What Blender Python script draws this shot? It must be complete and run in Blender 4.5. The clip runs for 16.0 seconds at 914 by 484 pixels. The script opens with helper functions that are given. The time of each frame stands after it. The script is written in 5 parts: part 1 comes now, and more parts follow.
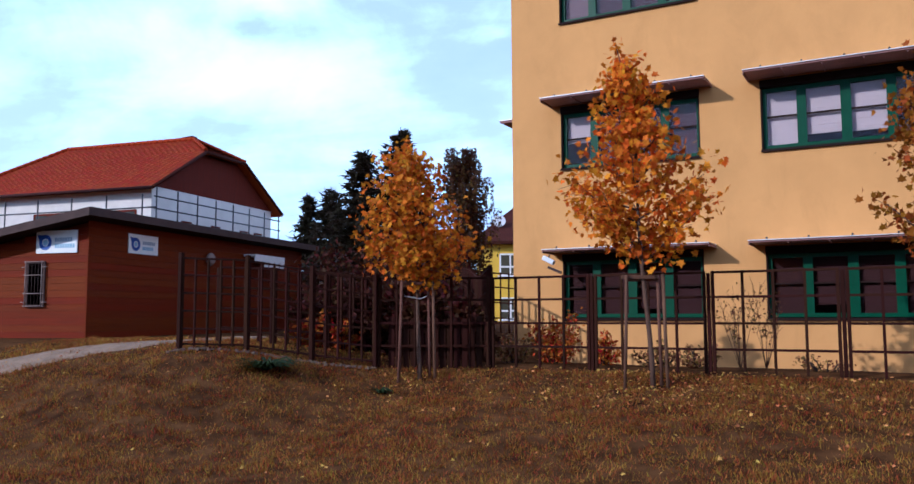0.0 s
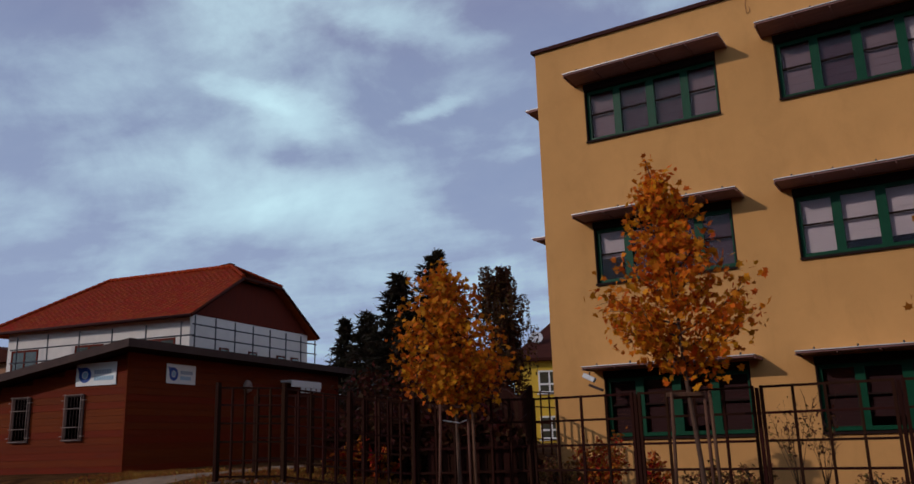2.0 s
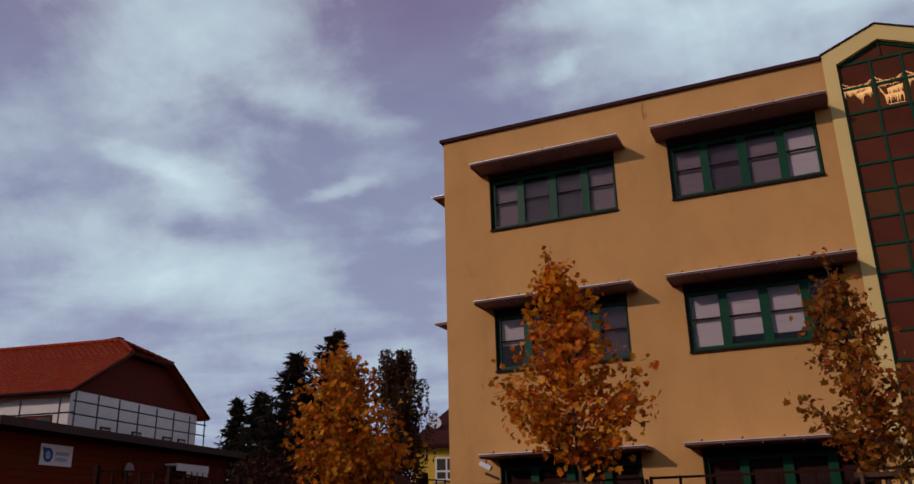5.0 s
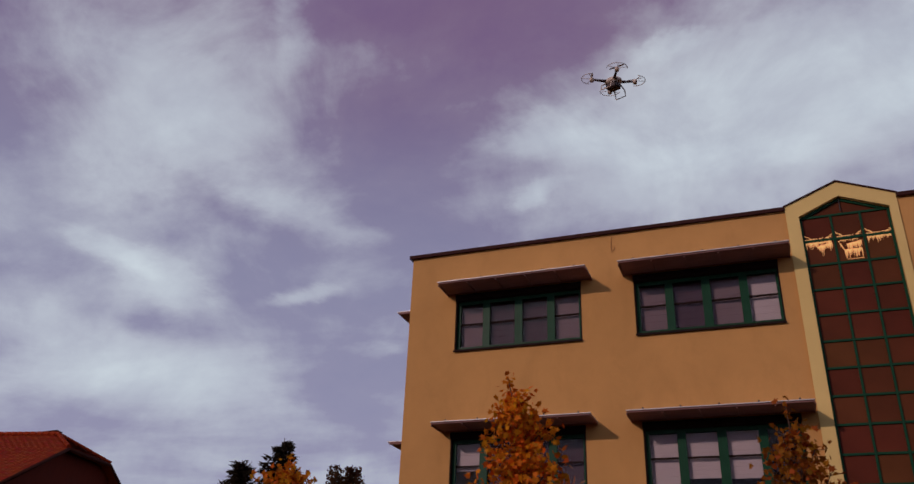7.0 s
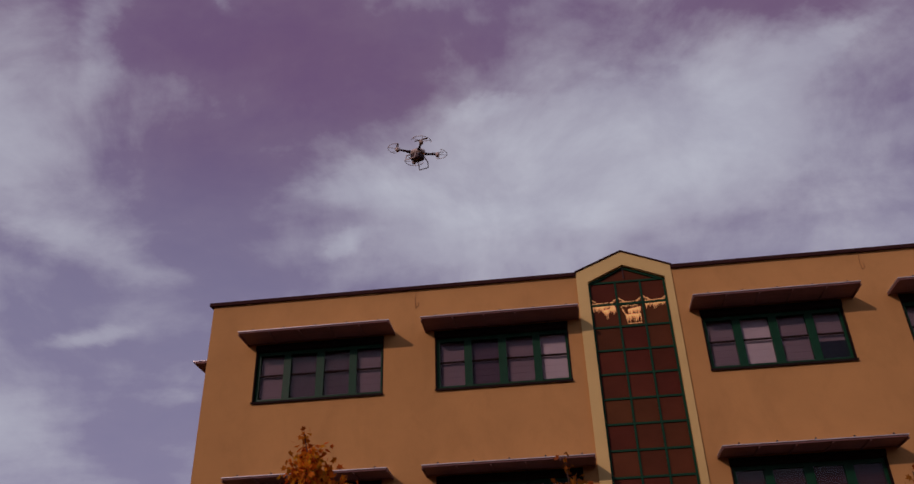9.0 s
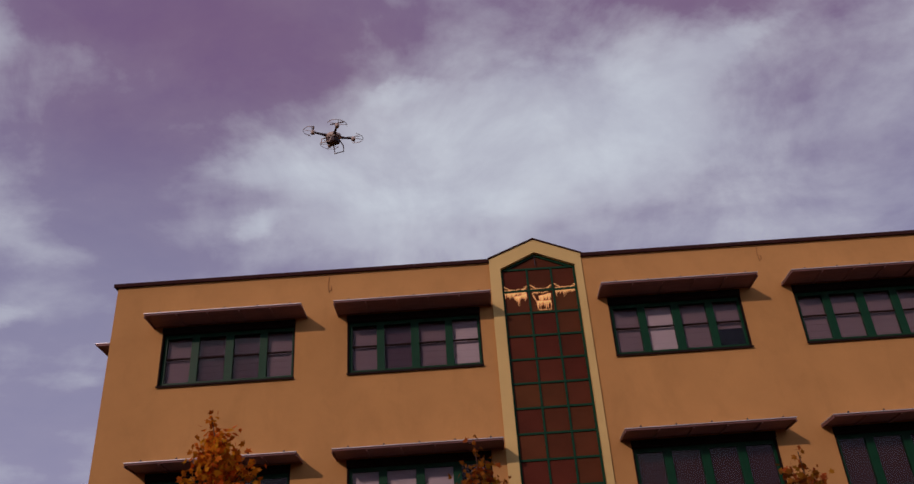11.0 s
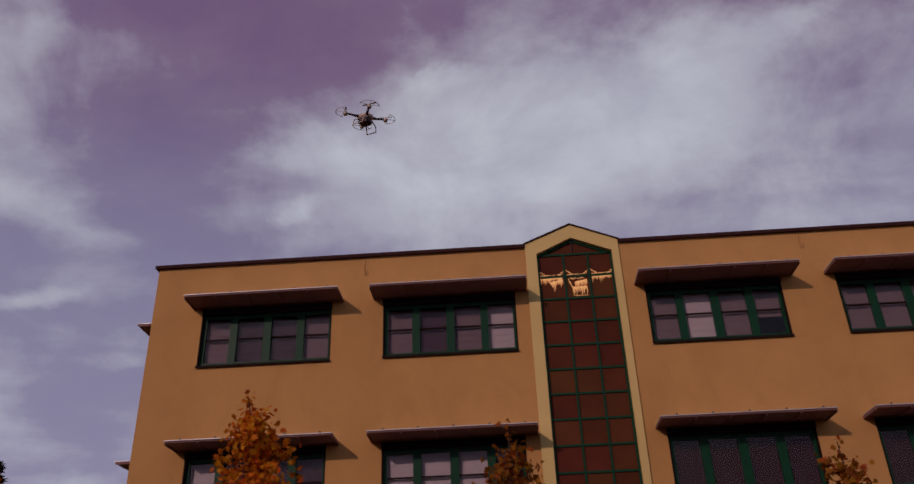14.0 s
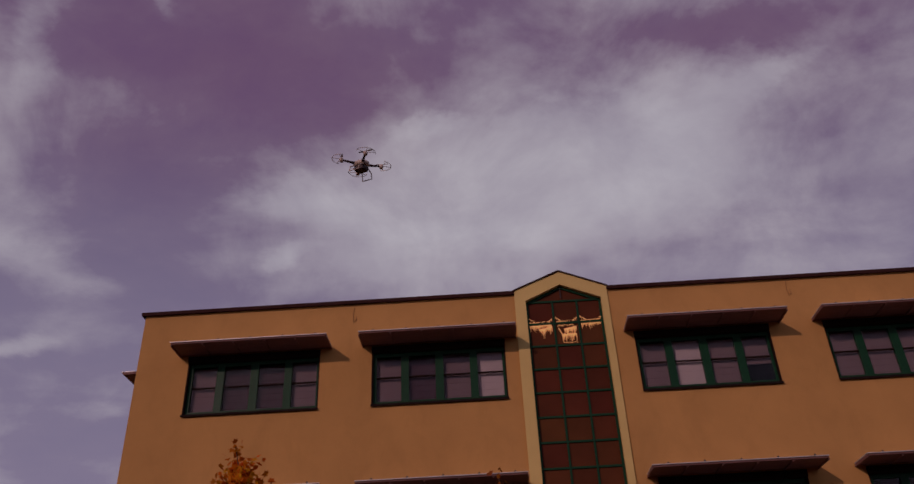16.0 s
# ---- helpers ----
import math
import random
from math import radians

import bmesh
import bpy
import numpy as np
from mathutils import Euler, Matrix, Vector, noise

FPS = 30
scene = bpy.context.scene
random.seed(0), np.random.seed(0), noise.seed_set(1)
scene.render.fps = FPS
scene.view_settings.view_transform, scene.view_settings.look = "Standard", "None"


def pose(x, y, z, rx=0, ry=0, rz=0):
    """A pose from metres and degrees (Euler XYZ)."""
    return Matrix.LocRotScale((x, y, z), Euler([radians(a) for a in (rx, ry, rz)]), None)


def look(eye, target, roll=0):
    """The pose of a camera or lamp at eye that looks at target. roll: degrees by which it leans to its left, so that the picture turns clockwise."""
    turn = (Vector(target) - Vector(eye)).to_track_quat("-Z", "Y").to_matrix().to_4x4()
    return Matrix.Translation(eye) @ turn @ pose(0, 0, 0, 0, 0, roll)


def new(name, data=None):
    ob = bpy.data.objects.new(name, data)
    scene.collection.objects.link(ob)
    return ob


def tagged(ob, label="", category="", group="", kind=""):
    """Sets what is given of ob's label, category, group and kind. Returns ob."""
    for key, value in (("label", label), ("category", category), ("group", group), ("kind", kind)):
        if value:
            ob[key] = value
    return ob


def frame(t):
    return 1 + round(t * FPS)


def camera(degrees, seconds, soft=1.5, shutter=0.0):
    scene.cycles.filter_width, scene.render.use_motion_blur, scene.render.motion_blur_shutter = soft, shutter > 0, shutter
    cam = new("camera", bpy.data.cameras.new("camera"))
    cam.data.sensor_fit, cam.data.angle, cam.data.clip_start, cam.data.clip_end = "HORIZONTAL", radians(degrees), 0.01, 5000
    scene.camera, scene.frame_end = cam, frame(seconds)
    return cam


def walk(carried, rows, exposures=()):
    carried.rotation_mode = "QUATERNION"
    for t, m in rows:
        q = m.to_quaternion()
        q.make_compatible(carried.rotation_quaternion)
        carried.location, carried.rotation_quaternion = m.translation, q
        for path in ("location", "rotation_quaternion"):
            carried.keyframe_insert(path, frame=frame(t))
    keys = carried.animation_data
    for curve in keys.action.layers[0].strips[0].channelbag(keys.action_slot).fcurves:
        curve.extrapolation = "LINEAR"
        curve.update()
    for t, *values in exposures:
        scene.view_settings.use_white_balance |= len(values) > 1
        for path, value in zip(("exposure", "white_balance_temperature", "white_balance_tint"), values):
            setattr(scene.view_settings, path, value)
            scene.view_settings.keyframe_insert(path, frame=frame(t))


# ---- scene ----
cam = camera(58.2, 16.0)
PATH = [
    (0, (7.741, -16.696, 1.759), (6.781, -14.951, 1.936), -0.2),
    (0.5, (7.715, -16.662, 1.736), (6.617, -14.998, 1.896), -0.6),
    (1, (7.700, -16.645, 1.764), (6.628, -14.964, 1.930), -0.6),
    (1.5, (7.727, -16.645, 1.811), (6.703, -14.961, 2.150), -1.7),
    (2, (7.702, -16.655, 1.822), (6.696, -14.989, 2.281), -1.8),
    (2.5, (7.731, -16.653, 1.796), (6.736, -14.989, 2.287), -1.9),
    (3, (7.730, -16.687, 1.810), (6.716, -15.041, 2.325), -1.8),
    (3.5, (7.734, -16.687, 1.809), (6.760, -15.013, 2.308), -1.3),
    (4, (7.739, -16.690, 1.837), (6.867, -14.973, 2.376), -0.1),
    (4.5, (7.761, -16.755, 1.811), (7.023, -14.995, 2.408), 0.2),
    (5, (7.762, -16.742, 1.834), (6.991, -15.012, 2.479), -1.4),
    (5.2, (7.753, -16.757, 1.858), (7.019, -15.029, 2.548), 0.1),
    (7.3, (7.715, -16.762, 1.879), (7.085, -15.109, 2.813), 2.5),
    (7.5, (7.719, -16.769, 1.887), (7.116, -15.119, 2.843), 2.5),
    (8, (7.786, -16.832, 1.865), (7.340, -15.158, 2.864), 0.1),
    (8.5, (7.820, -16.863, 1.877), (7.448, -15.178, 2.889), -0.9),
    (9, (7.837, -16.945, 1.867), (7.644, -15.233, 2.881), -1.9),
    (9.5, (7.824, -16.978, 1.868), (7.701, -15.357, 3.032), -1.9),
    (10, (7.834, -16.984, 1.861), (7.783, -15.336, 2.992), -2.4),
    (10.2, (7.833, -16.994, 1.860), (7.811, -15.323, 2.958), -3.0),
    (12.3, (7.891, -17.015, 1.775), (7.908, -15.220, 2.657), -4.3),
    (12.5, (7.862, -17.018, 1.776), (7.852, -15.224, 2.662), -4.1),
    (13, (7.898, -16.989, 1.774), (7.835, -15.209, 2.685), -3.1),
    (13.5, (7.913, -16.970, 1.786), (7.807, -15.174, 2.659), -2.5),
    (14, (7.906, -16.966, 1.808), (7.820, -15.208, 2.757), -2.1),
    (14.5, (7.876, -16.969, 1.809), (7.824, -15.317, 2.936), -2.3),
    (15, (7.882, -16.975, 1.803), (7.833, -15.273, 2.853), -2.8),
    (15.5, (7.850, -16.960, 1.815), (7.713, -15.239, 2.825), -1.0),
    (16, (7.831, -16.975, 1.800), (7.786, -15.272, 2.847), -2.7),
]

EXPO = [
    (0.0, 0.46, 5050, 15), (0.5, 0.36, 5050, 15), (1.0, 0.48, 5050, 15), (1.5, 0.12, 5200, 17), (1.9, -0.80, 6000, 16), (2.5, -0.95, 6300, 20), (3.5, -1.06, 6550, 26),
    (5.0, -1.0, 6550, 26), (7.3, -1.15, 7000, 40), (8.5, -1.35, 7000, 46), (9.4, -1.55, 7100, 55), (10.2, -1.25, 7100, 50), (12.3, -1.16, 6950, 41), (13.0, -1.30, 7100, 44),
    (13.5, -1.12, 7000, 38), (14.0, -1.38, 7100, 47), (14.5, -1.78, 7050, 58), (16.0, -1.72, 7550, 59)]
walk(cam, [(t, look(e, g, r)) for t, e, g, r in PATH], EXPO)

# ---- light ----
SUN = Vector((-0.43, -0.70, 0.355)).normalized()      # towards the sun
lamp = bpy.data.lights.new("sun", "SUN")
lamp.energy, lamp.angle, lamp.color = 2.45, radians(0.6), (1.0, 0.90, 0.77)
sun = new("sun", lamp)
sun.matrix_basis = look((0, 0, 40), Vector((0, 0, 40)) - SUN)

world = bpy.data.worlds.new("autumn sky")
scene.world = world
world.use_nodes = True
WT = world.node_tree
WT.nodes.clear()


class Nodes:
    """Short hand for node trees."""

    def __init__(self, tree):
        self.t = tree

    def n(self, kind, **kw):
        node = self.t.nodes.new(kind)
        for k, v in kw.items():
            if k in node.inputs:
                sock = node.inputs[k]
                if hasattr(v, "is_output"):
                    self.t.links.new(v, sock)
                else:
                    sock.default_value = v
        return node

    def math(self, op, a, b=0.0, c=0.0):
        node = self.t.nodes.new("ShaderNodeMath")
        node.operation = op
        for i, v in enumerate((a, b, c)):
            if hasattr(v, "is_output"):
                self.t.links.new(v, node.inputs[i])
            else:
                node.inputs[i].default_value = v
        return node.outputs[0]

    def mix(self, f, a, b, blend="MIX"):
        node = self.t.nodes.new("ShaderNodeMix")
        node.data_type, node.blend_type = "RGBA", blend
        for i, v in ((0, f), (6, a), (7, b)):
            if hasattr(v, "is_output"):
                self.t.links.new(v, node.inputs[i])
            else:
                node.inputs[i].default_value = v if i == 0 else (*v, 1)
        return node.outputs[2]

    def ramp(self, f, stops):
        node = self.t.nodes.new("ShaderNodeValToRGB")
        el = node.color_ramp.elements
        while len(el) < len(stops):
            el.new(0.5)
        for e, (p, c) in zip(el, stops):
            e.position = p
            e.color = (c, c, c, 1) if isinstance(c, (int, float)) else (*c, 1)
        self.t.links.new(f, node.inputs[0])
        return node.outputs[0]

    def noise(self, vec, scale, detail=4.0, rough=0.55, dist=0.0):
        node = self.t.nodes.new("ShaderNodeTexNoise")
        if vec is not None:
            self.t.links.new(vec, node.inputs["Vector"])
        for k, v in (("Scale", scale), ("Detail", detail), ("Roughness", rough), ("Distortion", dist)):
            node.inputs[k].default_value = v
        return node.outputs[0]

    def scaled(self, vec, s):
        node = self.t.nodes.new("ShaderNodeMapping")
        node.inputs["Scale"].default_value = s
        self.t.links.new(vec, node.inputs["Vector"])
        return node.outputs[0]


def sky_world():
    N = Nodes(WT)
    sky = WT.nodes.new("ShaderNodeTexSky")
    sky.sky_type, sky.sun_disc = "NISHITA", False
    sky.sun_elevation, sky.sun_rotation = math.asin(SUN.z), math.atan2(SUN.x, SUN.y)
    sky.dust_density = 2.0
    co = WT.nodes.new("ShaderNodeTexCoord")
    sep = N.n("ShaderNodeSeparateXYZ", Vector=co.outputs["Generated"])
    z = N.math("MAXIMUM", sep.outputs[2], 0.0)
    d = N.math("ADD", z, 0.1)
    # the cloud layer seen as a flat sheet overhead
    px, py = N.math("DIVIDE", sep.outputs[0], d), N.math("DIVIDE", sep.outputs[1], d)
    flat = N.n("ShaderNodeCombineXYZ", X=px, Y=py, Z=0.0).outputs[0]
    turn = WT.nodes.new("ShaderNodeMapping")
    turn.inputs["Rotation"].default_value = (0, 0, radians(24))
    turn.inputs["Scale"].default_value = (0.95, 1.5, 1.0)
    WT.links.new(flat, turn.inputs["Vector"])
    big = N.noise(turn.outputs[0], 1.7, 6, 0.52, 0.25)
    fine = N.noise(N.scaled(co.outputs["Generated"], (1.0, 1.0, 1.2)), 5.5, 10, 0.6, 0.3)
    # wind pulls the edges of the banks about at two sizes
    bent = flat
    for size, pull in ((3.2, 0.17), (11.0, 0.075)):
        wind = WT.nodes.new("ShaderNodeTexNoise")
        for k, v in (("Scale", size), ("Detail", 5.0), ("Roughness", 0.6)):
            wind.inputs[k].default_value = v
        WT.links.new(flat, wind.inputs["Vector"])
        off = WT.nodes.new("ShaderNodeVectorMath")
        off.operation = "MULTIPLY_ADD"
        off.inputs[1].default_value = (pull, pull, 0.0)
        WT.links.new(wind.outputs["Color"], off.inputs[0])
        WT.links.new(bent, off.inputs[2])
        centred = WT.nodes.new("ShaderNodeVectorMath")
        centred.operation = "SUBTRACT"
        centred.inputs[1].default_value = (pull / 2, pull / 2, 0.0)
        WT.links.new(off.outputs[0], centred.inputs[0])
        bent = centred.outputs[0]

    def bank(cx, cy, along, rx, ry):
        """A long cloud bank in the sheet: one at its middle, with a fairly firm edge."""
        m = WT.nodes.new("ShaderNodeMapping")
        m.vector_type = "TEXTURE"
        m.inputs["Location"].default_value = (cx, cy, 0)
        m.inputs["Rotation"].default_value = (0, 0, radians(along))
        m.inputs["Scale"].default_value = (rx, ry, 1)
        WT.links.new(bent, m.inputs["Vector"])
        v = WT.nodes.new("ShaderNodeVectorMath")
        v.operation = "LENGTH"
        WT.links.new(m.outputs[0], v.inputs[0])
        return N.math("EXPONENT", N.math("MULTIPLY", N.math("POWER", v.outputs["Value"], 2.6), -1.0))

    lift = N.math("ADD", N.math("MULTIPLY", big, 0.85), N.math("MULTIPLY", fine, 0.75))
    lift = N.math("ADD", lift, 0.035)
    banks = (
        # the wide white bank over the school and its fading end
        (0.38, 0.17, 1.27, -9, 0.54, 0.15), (0.30, 0.20, 1.07, -12, 0.30, 0.085), (0.26, -0.30, 1.22, 8, 0.12, 0.065),
        (-0.12, 0.68, 1.18, 60, 0.20, 0.12), (-0.20, 0.40, 0.89, 5, 0.17, 0.05),
        (0.14, 0.33, 1.153, -56, 0.15, 0.09), (0.10, -0.10, 1.326, 9, 0.19, 0.06), (0.14, 0.495, 0.966, -53, 0.08, 0.03),
        # puffs at its edges
        (0.32, -0.39, 1.383, -40, 0.055, 0.03), (0.22, -0.06, 1.055, -22, 0.06, 0.022), (0.20, -0.384, 0.755, 66, 0.055, 0.022),
        # the dark veil overhead
        (-0.24, -0.28, 0.91, 25, 0.30, 0.15), (-0.12, -0.55, 1.14, 0, 0.18, 0.09),
        # streaks and puffs of the open sky
        (0.17, -0.92, 0.87, 65, 0.17, 0.12), (0.06, -1.13, 0.93, 14, 0.2, 0.10), (0.15, -0.604, 0.80, 118, 0.16, 0.03),
        (0.24, -0.86, 1.31, 55, 0.15, 0.07), (0.12, -0.80, 1.417, 3, 0.09, 0.045), (0.42, -1.335, 1.30, 72, 0.10, 0.06),
        (0.32, -1.32, 1.47, 90, 0.13, 0.09), (0.34, -1.037, 1.60, -11, 0.11, 0.045), (0.20, -0.963, 1.96, -12, 0.08, 0.06),
        (-0.14, -1.50, 1.64, 45, 0.12, 0.08), (-0.12, -1.01, 1.185, 78, 0.14, 0.06),
        # the low bank over the trees
        (0.38, -1.75, 1.95, 30, 0.38, 0.28), (-0.14, -1.28, 2.34, 76, 0.25, 0.13))
    for w, cx, cy, along, rx, ry in banks:
        lift = N.math("ADD", lift, N.math("MULTIPLY", bank(cx, cy, along, rx, ry), w))
    dens = N.ramp(lift, [(0.0, 0.0), (0.62, 0.05), (0.86, 0.42), (1.0, 0.75)])
    dens2 = N.ramp(N.math("SUBTRACT", lift, 0.42), [(0.0, 0.0), (0.32, 0.06), (0.62, 0.6), (1.0, 1.0)])
    veil = N.ramp(z, [(0.0, 0.92), (0.22, 0.74), (0.42, 0.44), (0.60, 0.10), (1.0, 0.0)])
    scaled = N.mix(1.0, sky.outputs[0], (0.085, 0.085, 0.085), "MULTIPLY")
    high = N.ramp(z, [(0.40, 0.0), (0.64, 1.0)])
    clear = N.mix(0.8, scaled, N.mix(high, (0.29, 0.38, 0.66), (0.335, 0.205, 0.46)))
    thin = N.mix(dens, clear, (0.42, 0.42, 0.60))
    dark = N.mix(N.math("MULTIPLY", N.ramp(fine, [(0.35, 0.0), (0.7, 0.45)]), high), thin, (0.33, 0.19, 0.34))
    low = N.mix(veil, dark, (0.56, 0.69, 0.94))
    full = N.mix(dens2, low, N.mix(N.ramp(fine, [(0.3, 0.0), (0.7, 1.0)]), (0.84, 1.19, 1.28), (1.05, 1.50, 1.52)))
    bg = N.n("ShaderNodeBackground", Color=full, Strength=1.0)
    out = WT.nodes.new("ShaderNodeOutputWorld")
    WT.links.new(bg.outputs[0], out.inputs[0])


sky_world()

# ---- materials ----
MATS = {}


def material(name, color, rough=0.8, metal=0.0, var=0.18, scale=6.0, bump=0.15, bump_scale=60.0, stretch=(1, 1, 1), second=None,
             island=0.0, per_object=0.0, spec=0.4, stain=0.0):
    if name in MATS:
        return MATS[name]
    m = bpy.data.materials.new(name)
    m.use_nodes = True
    t = m.node_tree
    N = Nodes(t)
    bsdf = t.nodes["Principled BSDF"]
    co = t.nodes.new("ShaderNodeTexCoord")
    vec = N.scaled(co.outputs["Object"], stretch)
    coarse, fine = N.noise(vec, scale, 5, 0.6), N.noise(vec, bump_scale, 4, 0.6)
    dark = tuple(c * (1 - var) for c in color)
    light = tuple(min(1, c * (1 + var)) for c in (second or color))
    col = N.mix(N.ramp(coarse, [(0.3, 0.0), (0.7, 1.0)]), dark, light)
    col = N.mix(N.math("MULTIPLY", fine, var), col, tuple(c * 0.55 for c in color))
    if stain:
        streak = N.noise(N.scaled(co.outputs["Object"], (1.1, 1.1, 0.6)), 1.3, 6, 0.65, 0.4)
        col = N.mix(N.math("MULTIPLY", N.ramp(streak, [(0.5, 0.0), (0.75, 1.0)]), stain), col, tuple(c * 0.6 for c in color))
    if island or per_object:
        if island:
            g = t.nodes.new("ShaderNodeNewGeometry")
            r = g.outputs["Random Per Island"]
        else:
            r = t.nodes.new("ShaderNodeObjectInfo").outputs["Random"]
        amount = island or per_object
        hsv = t.nodes.new("ShaderNodeHueSaturation")
        t.links.new(N.math("MULTIPLY_ADD", r, amount * 1.2, 1 - amount * 0.6), hsv.inputs["Value"])
        r2 = N.math("FRACT", N.math("MULTIPLY", r, 7.31))
        t.links.new(N.math("MULTIPLY_ADD", r2, amount * 0.09, 0.5 - amount * 0.045), hsv.inputs["Hue"])
        t.links.new(col, hsv.inputs["Color"])
        col = hsv.outputs[0]
    t.links.new(col, bsdf.inputs["Base Color"])
    t.links.new(N.math("MULTIPLY_ADD", coarse, 0.25, rough - 0.12), bsdf.inputs["Roughness"])
    bsdf.inputs["Metallic"].default_value = metal
    bsdf.inputs["Specular IOR Level"].default_value = spec
    if bump:
        b = N.n("ShaderNodeBump", Strength=bump, Distance=0.02, Height=N.math("ADD", fine, N.math("MULTIPLY", coarse, 0.5)))
        t.links.new(b.outputs[0], bsdf.inputs["Normal"])
    MATS[name] = m
    return m


def leaf_material(name, color, second, spread, var=0.25):
    """Thin autumn leaves that let some light through."""
    m = material(name, color, rough=0.6, var=var, scale=1.3, bump=0, second=second, island=spread, spec=0.08)
    t = m.node_tree
    bsdf = t.nodes["Principled BSDF"]
    tr = t.nodes.new("ShaderNodeBsdfTranslucent")
    t.links.new(bsdf.inputs["Base Color"].links[0].from_socket, tr.inputs["Color"])
    mx = t.nodes.new("ShaderNodeMixShader")
    mx.inputs[0].default_value = 0.32
    t.links.new(bsdf.outputs[0], mx.inputs[1])
    t.links.new(tr.outputs[0], mx.inputs[2])
    t.links.new(mx.outputs[0], t.nodes["Material Output"].inputs[0])
    return m


def glass_material(name, tint, gloss=0.03, wave=0.0, ior=1.5):
    m = bpy.data.materials.new(name)
    m.use_nodes = True
    t = m.node_tree
    t.nodes.clear()
    N = Nodes(t)
    fr = N.n("ShaderNodeFresnel", IOR=ior)
    tr = N.n("ShaderNodeBsdfTransparent", Color=(*tint, 1))
    gl = N.n("ShaderNodeBsdfGlossy", Roughness=gloss, Color=(0.95, 0.95, 0.95, 1))
    if wave:
        co = t.nodes.new("ShaderNodeTexCoord")
        b = N.n("ShaderNodeBump", Strength=wave, Distance=0.03, Height=N.noise(co.outputs["Object"], 3.0, 2, 0.5))
        t.links.new(b.outputs[0], gl.inputs["Normal"])
    mx = t.nodes.new("ShaderNodeMixShader")
    t.links.new(fr.outputs[0], mx.inputs[0])
    t.links.new(tr.outputs[0], mx.inputs[1])
    t.links.new(gl.outputs[0], mx.inputs[2])
    out = t.nodes.new("ShaderNodeOutputMaterial")
    t.links.new(mx.outputs[0], out.inputs[0])
    return m


PLASTER = material("apricot render", (0.595, 0.300, 0.102), rough=0.92, var=0.08, scale=0.7, bump=0.3, bump_scale=90, stain=0.3, spec=0.1)
PLASTER_PALE = material("pale yellow render", (0.74, 0.525, 0.20), rough=0.9, var=0.05, scale=1.2, bump=0.2, bump_scale=90, stain=0.08, spec=0.15)
COPING = material("brown sheet coping", (0.05, 0.018, 0.016), rough=0.9, var=0.2, scale=3, bump=0.05, spec=0.08)
GREEN = material("green painted frame", (0.0006, 0.052, 0.022), rough=0.42, var=0.12, scale=8, bump=0.05, spec=0.15)
DARKFRAME = material("dark brown reveal", (0.022, 0.011, 0.009), rough=0.75, var=0.2, scale=6, bump=0.1, spec=0.06)
AWNING = material("dark corrugated awning underside", (0.24, 0.120, 0.108), rough=0.55, var=0.2, scale=2.5, bump=0.1, stretch=(1, 4, 1), spec=0.1)
ZINC = material("light zinc sheet", (0.68, 0.66, 0.65), rough=0.45, metal=0.3, var=0.08, scale=4, bump=0.05)
STEEL = material("dark steel stud", (0.06, 0.05, 0.05), rough=0.5, metal=0.6, var=0.2, bump=0)
# dark base colour carries the shade of the unlit rooms
ROOM = material("shade-dark room surface", (0.10, 0.085, 0.085), rough=0.9, var=0.1, scale=2, bump=0)
TERRA = material("terracotta stair hall wall", (0.16, 0.045, 0.028), rough=0.8, var=0.25, scale=0.8, bump=0.1)
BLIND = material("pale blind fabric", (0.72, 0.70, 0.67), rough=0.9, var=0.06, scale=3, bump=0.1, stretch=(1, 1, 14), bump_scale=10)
GLASS = glass_material("window glass", (0.80, 0.74, 0.77), 0.01, 0.05, 1.32)
# added sheet colour that carries the dark tone of unlit panes
VIOLETPANE = material("dull violet pane tone", (0.105, 0.066, 0.082), rough=0.9, var=0.15, scale=3, bump=0.1, stretch=(12, 1, 1), bump_scale=6)
# the pale blind again, with the shade under the awning put into its colour
SHADEDBLIND = material("shaded blind fabric", (0.28, 0.225, 0.228), rough=0.9, var=0.08, scale=3, bump=0.1, stretch=(1, 1, 14), bump_scale=10)
BROWNPANE = material("brown blind and dark pane tone", (0.055, 0.022, 0.020), rough=0.9, var=0.08, scale=3, bump=0.1, stretch=(1, 1, 14), bump_scale=10)
BRONZE = material("bronze coated glass", (0.115, 0.031, 0.012), rough=0.45, var=0.25, scale=1.5, bump=0.05, bump_scale=6, per_object=0.28, spec=0.07)
# emission stands in for the golden glints reflected in the stair panes
GOLD = material("glowing gold glints", (0.7, 0.4, 0.15), rough=0.4, var=0.3, scale=9, bump=0)
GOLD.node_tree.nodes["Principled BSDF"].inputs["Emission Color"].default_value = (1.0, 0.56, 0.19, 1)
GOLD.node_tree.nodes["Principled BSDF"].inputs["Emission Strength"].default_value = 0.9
GRASSGROUND = material("dry autumn lawn soil", (0.058, 0.022, 0.009), rough=0.95, var=0.55, scale=2.6, bump=1.0, bump_scale=30, second=(0.105, 0.047, 0.016), spec=0.02)
BLADE = leaf_material("dry grass blades", (0.36, 0.098, 0.020), (0.25, 0.128, 0.024), 1.0, 0.42)
GRAVEL = material("pale gravel path", (0.27, 0.185, 0.125), rough=0.95, var=0.25, scale=5, bump=0.8, bump_scale=70, spec=0.08)
